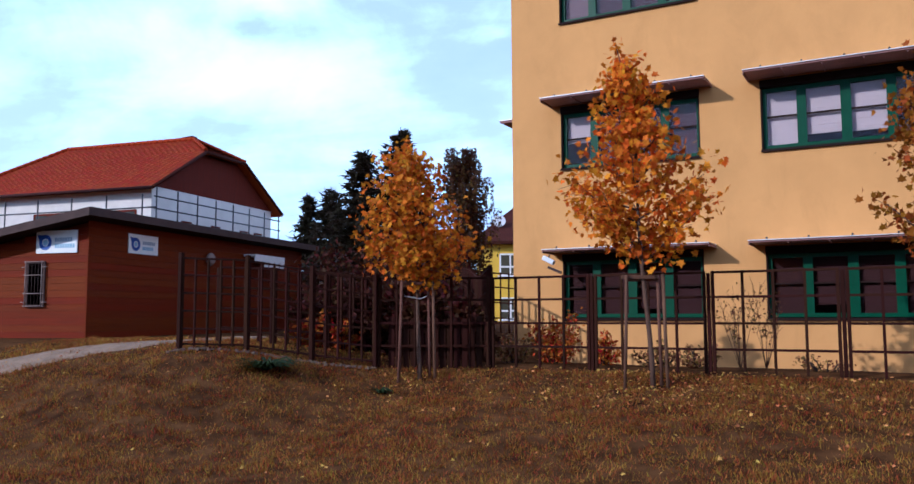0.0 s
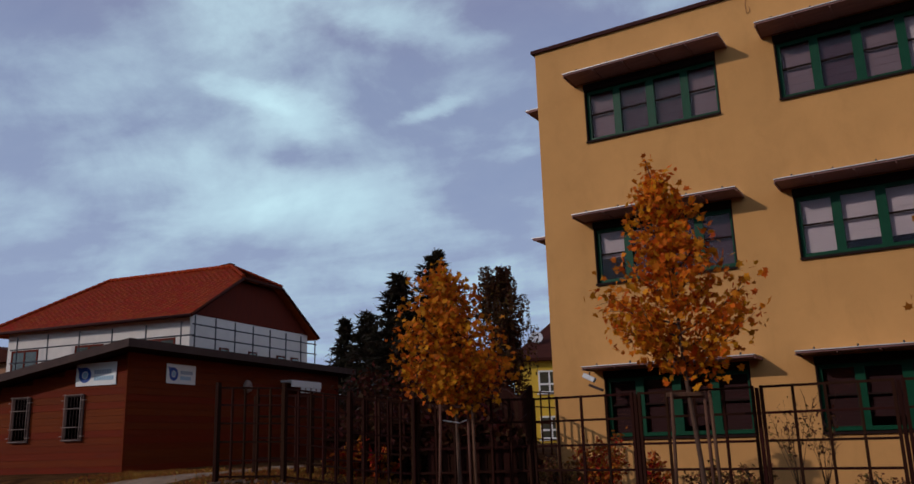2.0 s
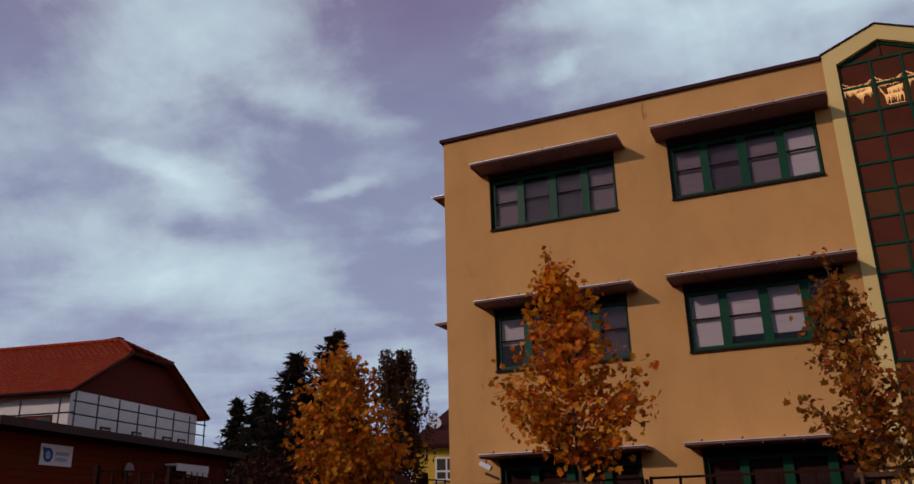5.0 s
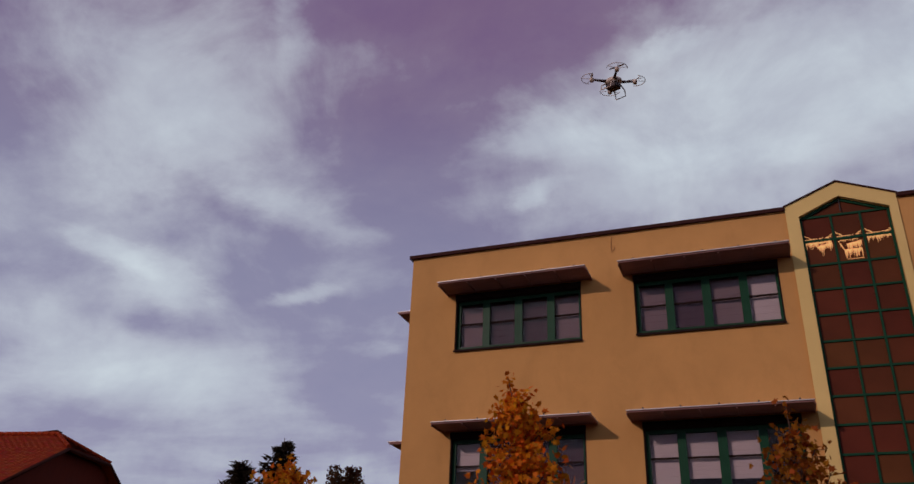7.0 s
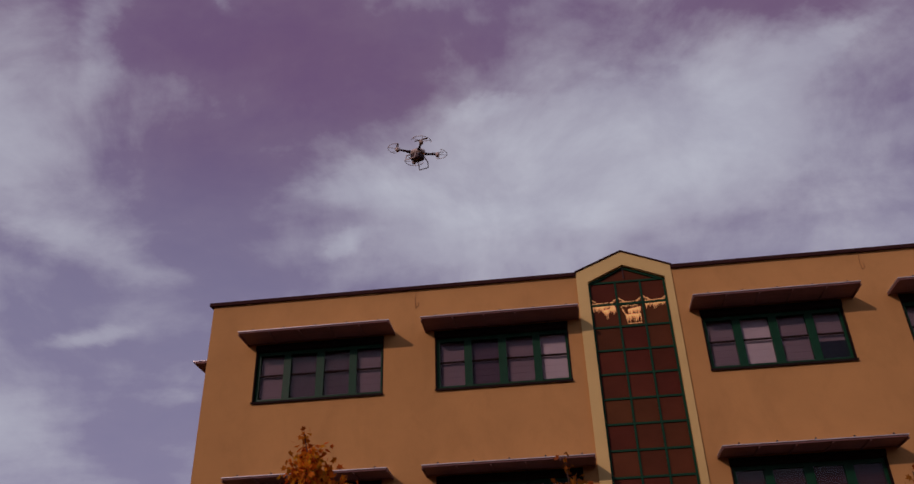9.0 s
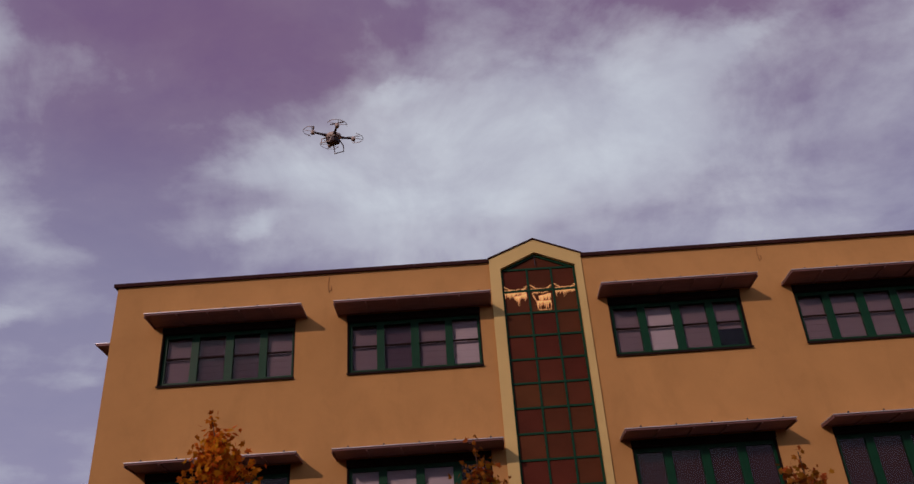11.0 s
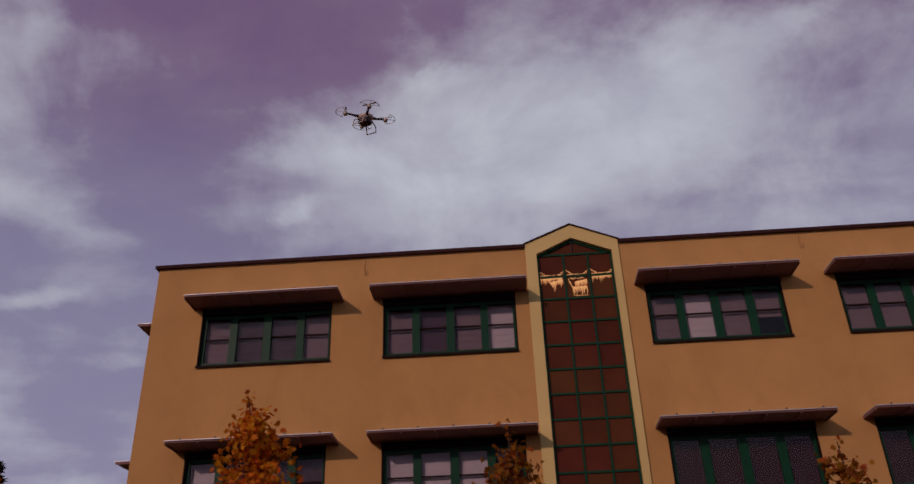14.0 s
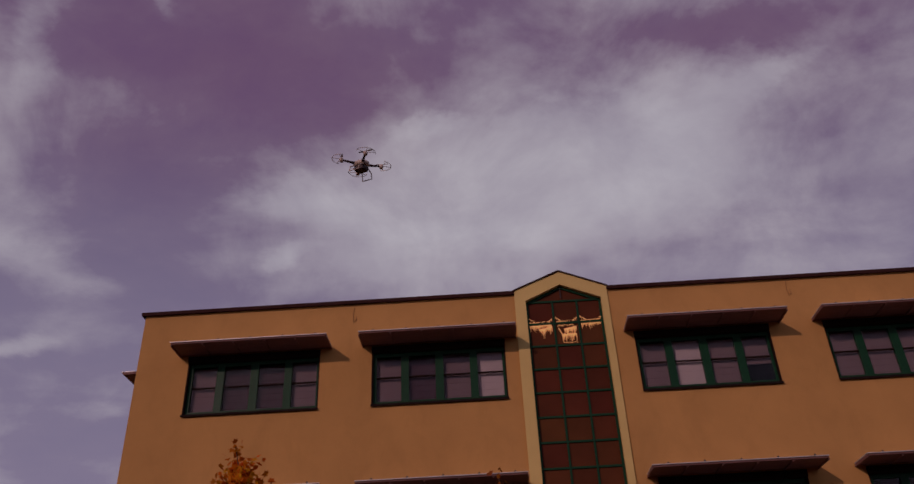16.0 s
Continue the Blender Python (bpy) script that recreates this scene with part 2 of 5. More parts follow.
FENCEWOOD = material("dark stained fence wood", (0.032, 0.010, 0.006), rough=0.75, var=0.35, scale=3, bump=0.25, stretch=(6, 6, 1), per_object=0.35, spec=0.06)
STAKE = material("weathered stake wood", (0.135, 0.066, 0.042), rough=0.85, var=0.3, scale=5, bump=0.4, stretch=(6, 6, 0.8), per_object=0.3, spec=0.1)
BARK = material("young maple bark", (0.10, 0.05, 0.03), rough=0.85, var=0.3, scale=8, bump=0.5, stretch=(3, 3, 1))
DARKBARK = material("dark conifer bark", (0.05, 0.03, 0.024), rough=0.9, var=0.3, scale=6, bump=0.5)
MAPLE = leaf_material("golden maple leaves", (0.51, 0.126, 0.007), (0.70, 0.222, 0.010), 0.5)
MAPLEY = leaf_material("yellow maple leaves", (0.44, 0.112, 0.007), (0.62, 0.210, 0.010), 0.5)
MAPLER = leaf_material("russet maple leaves", (0.25, 0.070, 0.008), (0.38, 0.125, 0.012), 0.5)
NEEDLE = leaf_material("dark spruce needles", (0.034, 0.017, 0.010), (0.024, 0.024, 0.014), 0.5)
BIRCHLEAF = leaf_material("brown birch leaves", (0.075, 0.026, 0.012), (0.085, 0.045, 0.014), 0.7)
HEDGE = leaf_material("dark hedge leaves", (0.068, 0.013, 0.008), (0.045, 0.019, 0.008), 0.7)
REDBUSH = leaf_material("red burning bush leaves", (0.42, 0.07, 0.016), (0.50, 0.14, 0.02), 0.8)
LOWBUSH = leaf_material("brown low shrub leaves", (0.20, 0.10, 0.04), (0.30, 0.15, 0.05), 0.8)
YUCCA = leaf_material("dark green strap leaves", (0.022, 0.040, 0.014), (0.04, 0.06, 0.02), 0.5)
LITTER = leaf_material("fallen yellow leaves", (0.50, 0.20, 0.035), (0.56, 0.31, 0.08), 0.8)
CLADDING = material("reddish stained larch board", (0.150, 0.021, 0.003), rough=0.6, var=0.16, scale=2.2, bump=0.25, stretch=(0.6, 0.6, 9), bump_scale=24, per_object=0.16, spec=0.08)
CORNERBOARD = material("dark corner board", (0.085, 0.015, 0.004), rough=0.65, var=0.2, scale=3, bump=0.2, spec=0.08)
FELT = material("dark roofing felt", (0.03, 0.018, 0.016), rough=0.85, var=0.25, scale=3, bump=0.4, spec=0.08)
FASCIA = material("grey brown fascia", (0.075, 0.046, 0.040), rough=0.7, var=0.2, scale=4, bump=0.1, spec=0.1)
WHITEPAINT = material("white painted metal", (0.78, 0.76, 0.74), rough=0.5, var=0.06, scale=8, bump=0.05)
SIGNWHITE = material("white sign board", (0.80, 0.79, 0.77), rough=0.45, var=0.04, scale=3, bump=0)
SIGNBLUE = material("blue sign print", (0.015, 0.07, 0.33), rough=0.45, var=0.05, bump=0)
SIGNPALE = material("pale blue sign print", (0.30, 0.48, 0.62), rough=0.45, var=0.05, bump=0)
SIGNGREY = material("grey sign print", (0.32, 0.38, 0.46), rough=0.45, var=0.05, bump=0)
REDTILE = material("red clay roof tile", (0.29, 0.031, 0.006), rough=0.75, var=0.14, scale=3, bump=0.2, per_object=0.25, island=0.3, spec=0.1)
WHITEWALL = material("white insulation render", (0.70, 0.63, 0.58), rough=0.9, var=0.06, scale=1.5, bump=0.1, stain=0.12)
BROWNWALL = material("dark brown gable boards", (0.11, 0.016, 0.008), rough=0.75, var=0.18, scale=2, bump=0.2, stretch=(5, 5, 0.6), spec=0.08)
POLE = material("scaffold tube", (0.05, 0.045, 0.05), rough=0.5, metal=0.6, var=0.2, bump=0)
YELLOWWALL = material("yellow house render", (0.74, 0.46, 0.045), rough=0.9, var=0.06, scale=1, bump=0.1)
DARKROOF = material("dark brown roof tile", (0.06, 0.017, 0.012), rough=0.85, var=0.25, scale=3, bump=0.4, spec=0.06)
STONE = material("grey kerb stone", (0.19, 0.125, 0.09), rough=0.9, var=0.3, scale=9, bump=0.5, per_object=0.4, spec=0.08)
GRILLE = material("pale grey steel", (0.26, 0.19, 0.165), rough=0.6, var=0.1, scale=8, bump=0.05)
WIRE = material("ochre coated wire", (0.36, 0.15, 0.05), rough=0.7, var=0.1, bump=0)
SHELL = material("white drone shell", (0.62, 0.50, 0.42), rough=0.35, var=0.06, bump=0)
# shade on the white drone put into a dark colour for arms and pod
DRONESHADE = material("shade-dark drone parts", (0.045, 0.02, 0.02), rough=0.45, var=0.1, bump=0)

# ---- building helpers ----


def box(bm, x0, x1, y0, y1, z0, z1, m=None):
    vs = [bm.verts.new((x, y, z)) for x in (x0, x1) for y in (y0, y1) for z in (z0, z1)]
    for f in ((0, 1, 3, 2), (4, 6, 7, 5), (0, 4, 5, 1), (2, 3, 7, 6), (0, 2, 6, 4), (1, 5, 7, 3)):
        bm.faces.new([vs[i] for i in f])
    if m is not None:
        for v in vs:
            v.co = m @ v.co
    return vs


def bevel_box(x0, x1, y0, y1, z0, z1, w=0.006):
    bm = bmesh.new()
    box(bm, x0, x1, y0, y1, z0, z1)
    bmesh.ops.bevel(bm, geom=bm.edges[:], offset=w, segments=1, affect="EDGES")
    return bm


def prism(bm, outline, y0, y1):
    """A polygon given in x and z, pushed from y0 to y1."""
    a = [bm.verts.new((x, y0, z)) for x, z in outline]
    b = [bm.verts.new((x, y1, z)) for x, z in outline]
    bm.faces.new(a)
    bm.faces.new(b[::-1])
    for i in range(len(a)):
        j = (i + 1) % len(a)
        bm.faces.new((a[i], b[i], b[j], a[j]))


def tube(bm, points, radii, sides=6):
    """A tapered round bar along points."""
    rings = []
    for i, p in enumerate(points):
        p = Vector(p)
        d = (Vector(points[min(i + 1, len(points) - 1)]) - Vector(points[max(i - 1, 0)])).normalized()
        a = d.cross(Vector((0.31, 0.92, 0.2))).normalized()
        b = d.cross(a)
        rings.append([bm.verts.new(p + (a * math.cos(k * 2 * math.pi / sides) + b * math.sin(k * 2 * math.pi / sides)) * radii[i]) for k in range(sides)])
    for r, s in zip(rings, rings[1:]):
        for k in range(sides):
            bm.faces.new((r[k], r[(k + 1) % sides], s[(k + 1) % sides], s[k])).smooth = True
    bm.faces.new(rings[0][::-1])
    bm.faces.new(rings[-1])


def mesh_of(name, bm, mat):
    bmesh.ops.recalc_face_normals(bm, faces=bm.faces[:])
    me = bpy.data.meshes.new(name)
    bm.to_mesh(me)
    bm.free()
    me.materials.append(mat)
    return me


def part(name, bm, mat, parent=None, label=""):
    """One mesh object under a thing or a part."""
    ob = new(name, mesh_of(name, bm, mat) if isinstance(bm, bmesh.types.BMesh) else bm)
    ob.parent = parent
    return tagged(ob, label)


def piece(name, me, parent, m):
    ob = new(name, me)
    ob.parent = parent
    ob.matrix_basis = m
    return ob


def thing(name, m, label, category, group="", kind=""):
    ob = new(name)
    ob.matrix_basis = m
    ob.empty_display_size = 0.2
    return tagged(ob, label, category, group, kind)


def smooth(t):
    t = min(1.0, max(0.0, t))
    return t * t * (3 - 2 * t)


def gz(x, y):
    """The height of the ground: a lawn that climbs to the buildings, higher towards the shed."""
    ramp = min(0.165 * (y + 10.4), 0.92)
    base = 0.05 + 0.16 * math.log1p(math.exp(ramp / 0.16))
    s = smooth((1.5 - x) / 3.6) * smooth((y + 11.0) / 4.0)
    dip = 0.5 * smooth((y + 4.0) / 0.9) * smooth((x - 0.2) / 1.6)
    return base + max(0.0, 1.31 - base) * s - dip


def pierced(bm, xs, zs, holes, y0, y1):
    """One connected slab in x and z with rectangular holes; holes are (x0, x1, z0, z1)."""
    solid = lambda i, j: 0 <= i < len(xs) - 1 and 0 <= j < len(zs) - 1 and not any(
        h[0] - 1e-4 < xs[i] and xs[i + 1] < h[1] + 1e-4 and h[2] - 1e-4 < zs[j] and zs[j + 1] < h[3] + 1e-4 for h in holes)
    made = {}

    def v(i, j, y):
        if (i, j, y) not in made:
            made[i, j, y] = bm.verts.new((xs[i], y, zs[j]))
        return made[i, j, y]
    for i in range(len(xs) - 1):
        for j in range(len(zs) - 1):
            if not solid(i, j):
                continue
            for y in (y0, y1):
                bm.faces.new((v(i, j, y), v(i + 1, j, y), v(i + 1, j + 1, y), v(i, j + 1, y)))
            for di, dj, a, b in ((-1, 0, (0, 0), (0, 1)), (1, 0, (1, 0), (1, 1)), (0, -1, (0, 0), (1, 0)), (0, 1, (0, 1), (1, 1))):
                if not solid(i + di, j + dj):
                    bm.faces.new((v(i + a[0], j + a[1], y0), v(i + b[0], j + b[1], y0), v(i + b[0], j + b[1], y1), v(i + a[0], j + a[1], y1)))


# ---- ground ----
def ground():
    def steps(lo, hi, step, far):
        near = list(np.arange(lo, hi, step))
        return [-far, -far / 3, -far / 9] + [v for v in near] + [far / 9, far / 3, far]
    xs, ys = steps(-20, 26, 0.5, 900), steps(-24, 20, 0.5, 900)
    verts, faces = [], []
    for y in ys:
        for x in xs:
            bumpy = 0.018 * noise.noise((x * 0.9, y * 0.9, 0)) + 0.012 * noise.noise((x * 2.1, y * 2.1, 3))
            verts.append((x, y, gz(x, y) + bumpy))
    w = len(xs)
    for j in range(len(ys) - 1):
        for i in range(w - 1):
            faces.append((j * w + i, j * w + i + 1, (j + 1) * w + i + 1, (j + 1) * w + i))
    me = bpy.data.meshes.new("ground")
    me.from_pydata(verts, [], faces)
    me.shade_smooth()
    me.materials.append(GRASSGROUND)
    tagged(new("ground", me), "sloping lawn of dry brown autumn grass", "ground", kind="structure")


ground()


def path_strip():
    bm = bmesh.new()
    mid = [(-13, -13.5), (-9, -11.2), (-6.5, -9.7), (-4.6, -8.4), (-3.3, -7.4), (-3.2, -6.2), (-4.2, -3.5)]
    wid = [1.2, 1.05, 0.95, 0.85, 0.8, 0.8, 0.8]
    pts = []
    for k in range(len(mid) - 1):
        for s in range(6):
            f = s / 6
            pts.append((mid[k][0] * (1 - f) + mid[k + 1][0] * f, mid[k][1] * (1 - f) + mid[k + 1][1] * f, wid[k] * (1 - f) + wid[k + 1] * f))
    rows = []
    for i, (x, y, w) in enumerate(pts):
        a, b = pts[max(i - 1, 0)], pts[min(i + 1, len(pts) - 1)]
        d = Vector((b[0] - a[0], b[1] - a[1], 0)).normalized()
        n = Vector((-d.y, d.x, 0))
        row = []
        for k in range(7):
            off = (k / 6 - 0.5) * w * (1 + 0.12 * noise.noise((x * 1.7, y * 1.7, k)))
            p = Vector((x, y, 0)) + n * off
            row.append(bm.verts.new((p.x, p.y, gz(p.x, p.y) + (0.035 if 0 < k < 6 else -0.03))))
        rows.append(row)
    for r, s in zip(rows, rows[1:]):
        for k in range(6):
            bm.faces.new((r[k], r[k + 1], s[k + 1], s[k]))
    tagged(part("path", bm, GRAVEL), "narrow trodden pale gravel footpath", "path", kind="structure")


path_strip()


def tree_line():
    """The far edge of the lawn behind: an unseen dark line of trees with an uneven top, added to close the place and
    darken window reflections.
    """
    verts, faces = [], []
    n = 120
    for k in range(n + 1):
        a = radians(182 + 176 * k / n)
        r = 46 + 3 * noise.noise((k * 0.31, 0, 2))
        x, y = 8 + r * math.cos(a), -6 + r * math.sin(a)
        top = 10.5 + 2.2 * noise.noise((k * 0.23, 4, 0)) + 0.9 * noise.noise((k * 0.9, 7, 0))
        for z, o in ((-0.5, 0), (top * 0.5, 1.2), (top, 2.6)):
            verts.append((x + o * math.cos(a), y + o * math.sin(a), z))
    for k in range(n):
        for j in range(2):
            i = k * 3 + j
            faces.append((i, i + 3, i + 4, i + 1))
    me = bpy.data.meshes.new("backdrop")
    me.from_pydata(verts, [], faces)
    me.materials.append(material("far dark tree line", (0.040, 0.022, 0.012), rough=0.95, var=0.5, scale=0.8, bump=0.4, bump_scale=1.5))
    tagged(new("backdrop", me), "unseen dark tree line added round the lawn", "trees", kind="structure")


tree_line()

# ---- school building ----
W_W, W_H, PERIOD = 3.0, 1.26, 4.2
SILLS = (1.667, 4.924, 8.2)
COLS = (1.175, 5.345, 11.25, 15.45, 19.65)
FAR_X, BACK_Y, ROOF_Z = 24.0, 13.0, 10.70
T_L, T_R, T_IN_L, T_IN_R = 8.65, 10.79, 8.90, 10.63
school = thing("school_building", pose(0, 0, 0), "three-storey apricot rendered school with green windows and flat roof", "building")


def school_shell():
    bm = bmesh.new()
    th = 0.34
    xs, zs = [0.0, T_IN_L, T_IN_R, FAR_X], [0.0, ROOF_Z]
    holes = [(T_IN_L, T_IN_R, 0.0, ROOF_Z + 1)]
    for c in COLS:
        xs += [c, c + W_W]
    for s in SILLS:
        zs += [s, s + W_H]
        holes += [(c, c + W_W, s, s + W_H) for c in COLS]
    pierced(bm, sorted(xs), sorted(zs), holes, 0.0, th)
    part("facade_wall", bm, PLASTER, school)
    bm = bmesh.new()
    box(bm, 0, 0.34, 0.34, BACK_Y, 0, ROOF_Z)
    part("side_wall", bm, PLASTER, school)
    bm = bmesh.new()
    box(bm, FAR_X - 0.34, FAR_X, 0.34, BACK_Y, 0, ROOF_Z)
    part("side_wall", bm, PLASTER, school)
    bm = bmesh.new()
    box(bm, 0.34, FAR_X - 0.34, BACK_Y - 0.34, BACK_Y, 0, ROOF_Z)
    part("back_wall", bm, PLASTER, school)
    bm = bmesh.new()
    box(bm, 0.34, FAR_X - 0.34, 0.34, BACK_Y - 0.34, ROOF_Z - 0.35, ROOF_Z - 0.05)
    part("roof", bm, FELT, school)
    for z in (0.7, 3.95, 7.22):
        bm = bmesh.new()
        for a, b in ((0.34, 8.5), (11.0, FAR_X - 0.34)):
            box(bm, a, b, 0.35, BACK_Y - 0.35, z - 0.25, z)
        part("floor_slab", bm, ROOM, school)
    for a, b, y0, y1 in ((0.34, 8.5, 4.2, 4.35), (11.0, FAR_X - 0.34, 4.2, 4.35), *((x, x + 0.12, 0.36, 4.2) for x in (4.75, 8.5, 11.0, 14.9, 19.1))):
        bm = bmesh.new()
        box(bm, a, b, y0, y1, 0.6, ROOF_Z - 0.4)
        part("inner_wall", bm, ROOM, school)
    # coping with a drip edge, broken by the stair gable
    for a, b in ((-0.08, T_L), (T_R, FAR_X + 0.08)):
        n = int((b - a) / 2.0) + 1
        for k in range(n):
            u0, u1 = a + (b - a) * k / n, a + (b - a) * (k + 1) / n
            bm = bmesh.new()
            box(bm, u0, u1 - 0.004, -0.07, 0.42, ROOF_Z, ROOF_Z + 0.065)
            box(bm, u0, u1 - 0.004, -0.075, -0.06, ROOF_Z - 0.012, ROOF_Z + 0.07)
            part("coping", bm, COPING, school)
    bm = bmesh.new()
    box(bm, -0.08, 0.42, 0.43, BACK_Y + 0.08, ROOF_Z, ROOF_Z + 0.09)
    part("coping", bm, COPING, school)


school_shell()


def window_meshes():
    """Frame, glazing bar, pane, sill and lining of a four-light window; origin at its lower left corner."""
    lights = ((0.10, 0.65), (0.82, 1.42), (1.60, 2.19), (2.36, 2.92))
    bm = bmesh.new()
    y0, y1 = 0.09, 0.17
    xs = [0.03] + [v for l in lights for v in l] + [2.97]
    pierced(bm, xs, [0.03, 0.105, W_H - 0.10, W_H - 0.02], [(a, b, 0.105, W_H - 0.10) for a, b in lights], y0, y1)
    frame_me = mesh_of("window", bm, GREEN)
    bars, panes = [], []
    for a, b in lights:
        bm = bmesh.new()
        box(bm, a, b, y0 + 0.015, y1 - 0.015, 0.655, 0.685)
        bars.append(mesh_of("glazing_bar", bm, DARKFRAME))
        bm = bmesh.new()
        box(bm, a - 0.01, b + 0.01, 0.125, 0.135, 0.09, W_H - 0.09)
        panes.append(mesh_of("pane", bm, GLASS))
    bm = bmesh.new()
    box(bm, 0.002, 0.03, 0.004, 0.30, 0.0, W_H)
    box(bm, W_W - 0.03, W_W - 0.002, 0.004, 0.30, 0.0, W_H)
    box(bm, 0.03, W_W - 0.03, 0.004, 0.30, W_H - 0.02, W_H - 0.001)
    lining = mesh_of("lining", bm, DARKFRAME)
    bm = bmesh.new()
    box(bm, -0.004, W_W + 0.004, -0.045, 0.088, -0.012, 0.012)
    box(bm, -0.006, W_W + 0.006, -0.05, -0.035, -0.035, 0.014)
    sill = mesh_of("sill", bm, DARKFRAME)
    return lights, frame_me, bars, panes, lining, sill


LIGHTS, ME_FRAME, ME_BARS, ME_PANES, ME_LINING, ME_SILL = window_meshes()
# how far each blind is let down, light by light; below zero and 2.0 pick the darker cloths
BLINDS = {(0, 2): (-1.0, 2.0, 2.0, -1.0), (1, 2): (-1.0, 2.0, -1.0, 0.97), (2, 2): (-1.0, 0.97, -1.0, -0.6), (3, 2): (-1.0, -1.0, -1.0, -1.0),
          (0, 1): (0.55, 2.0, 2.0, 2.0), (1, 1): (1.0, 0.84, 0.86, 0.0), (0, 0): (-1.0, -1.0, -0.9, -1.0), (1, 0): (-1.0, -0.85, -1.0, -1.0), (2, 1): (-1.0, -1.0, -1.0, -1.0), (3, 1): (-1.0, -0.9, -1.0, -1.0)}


def school_window(col, row):
    m = pose(COLS[col], 0, SILLS[row])
    w = piece("window", ME_FRAME, school, m)
    tagged(w, "green framed four-light window")
    for i in range(4):
        p = piece("pane", ME_PANES[i], w, pose(0, 0, 0))
        p.visible_shadow = False
        if (col, row) not in ((2, 1), (3, 1)):
            piece("glazing_bar", ME_BARS[i], w, pose(0, 0, 0))
        drop = BLINDS.get((col, row), (0, 0, 0, 0))[i]
        # in row 1 beyond the stair, brown cloth stands in for dark reflecting panes
        cloth, drop = (BROWNPANE if row == 0 or (row == 1 and col > 1) else SHADEDBLIND, -drop) if drop < 0 else (VIOLETPANE, 1.0) if drop > 1 else (BLIND, drop)
        if drop:
            a, b = LIGHTS[i]
            bm = bmesh.new()
            n = max(2, int(drop * 14))
            for k in range(n):
                z1 = W_H - 0.08 - k * drop * 1.08 / n
                box(bm, a - 0.02, b + 0.02, 0.20 + 0.004 * (k % 2), 0.212 + 0.004 * (k % 2), z1 - drop * 1.08 / n + 0.002, z1)
            part("blind", bm, cloth, w, "brown blind, also the tone of dark panes" if cloth is BROWNPANE else "dull violet sheet carrying a dark pane's tone" if cloth is VIOLETPANE else "pale roller blind behind the glass")
    piece("lining", ME_LINING, w, pose(0, 0, 0))
    piece("sill", ME_SILL, w, pose(0, 0, 0))


for c in range(5):
    for r in range(3):
        school_window(c, r)


def awning_meshes():
    A_L, A_R, D = -0.20, W_W + 0.245, 0.70
    bm = bmesh.new()
    box(bm, A_L, A_R, -D + 0.02, 0.0, 0.0, 0.035)
    slab = mesh_of("awning", bm, AWNING)
    bm = bmesh.new()
    box(bm, A_L - 0.01, A_R + 0.01, -D - 0.005, 0.0, 0.0355, 0.049)
    trim = mesh_of("edge_strip", bm, ZINC)
    bm = bmesh.new()
    tube(bm, [(0, 0, 0), (0, 0, 0.02), (0, 0, 0.045)], [0.014, 0.02, 0.017], 8)
    stud = mesh_of("stud", bm, STEEL)
    bm = bmesh.new()
    box(bm, -0.016, 0.016, -D + 0.05, -0.001, -0.03, -0.0005)
    rib = mesh_of("rib", bm, AWNING)
    bm = bmesh.new()
    # dark panel that paints the awning's shade onto the wall above the window
    box(bm, -0.004, W_W + 0.004, -0.03, -0.001, -0.165, -0.031)
    return slab, trim, stud, rib, mesh_of("wall_plate", bm, DARKFRAME)


ME_SLAB, ME_TRIM, ME_STUD, ME_RIB, ME_SHADE = awning_meshes()


def awning(m):
    a = piece("awning", ME_SLAB, school, m)
    tagged(a, "flat dark awning with a light metal edge")
    piece("edge_strip", ME_TRIM, a, pose(0, 0, 0))
    piece("wall_plate", ME_SHADE, a, pose(0, 0, 0))
    for k in range(6):
        piece("rib", ME_RIB, a, pose(-0.20 + k * 0.69, 0, 0))
    for k in range(5):
        piece("stud", ME_STUD, a, pose(0.12 + k * 0.72, -0.655, 0.050))


for c in COLS:
    for s in SILLS:
        awning(pose(c, 0, s + 1.42))
for z in SILLS[1:]:
    awning(pose(0, 4.0, z + 1.42, 0, 0, -90))


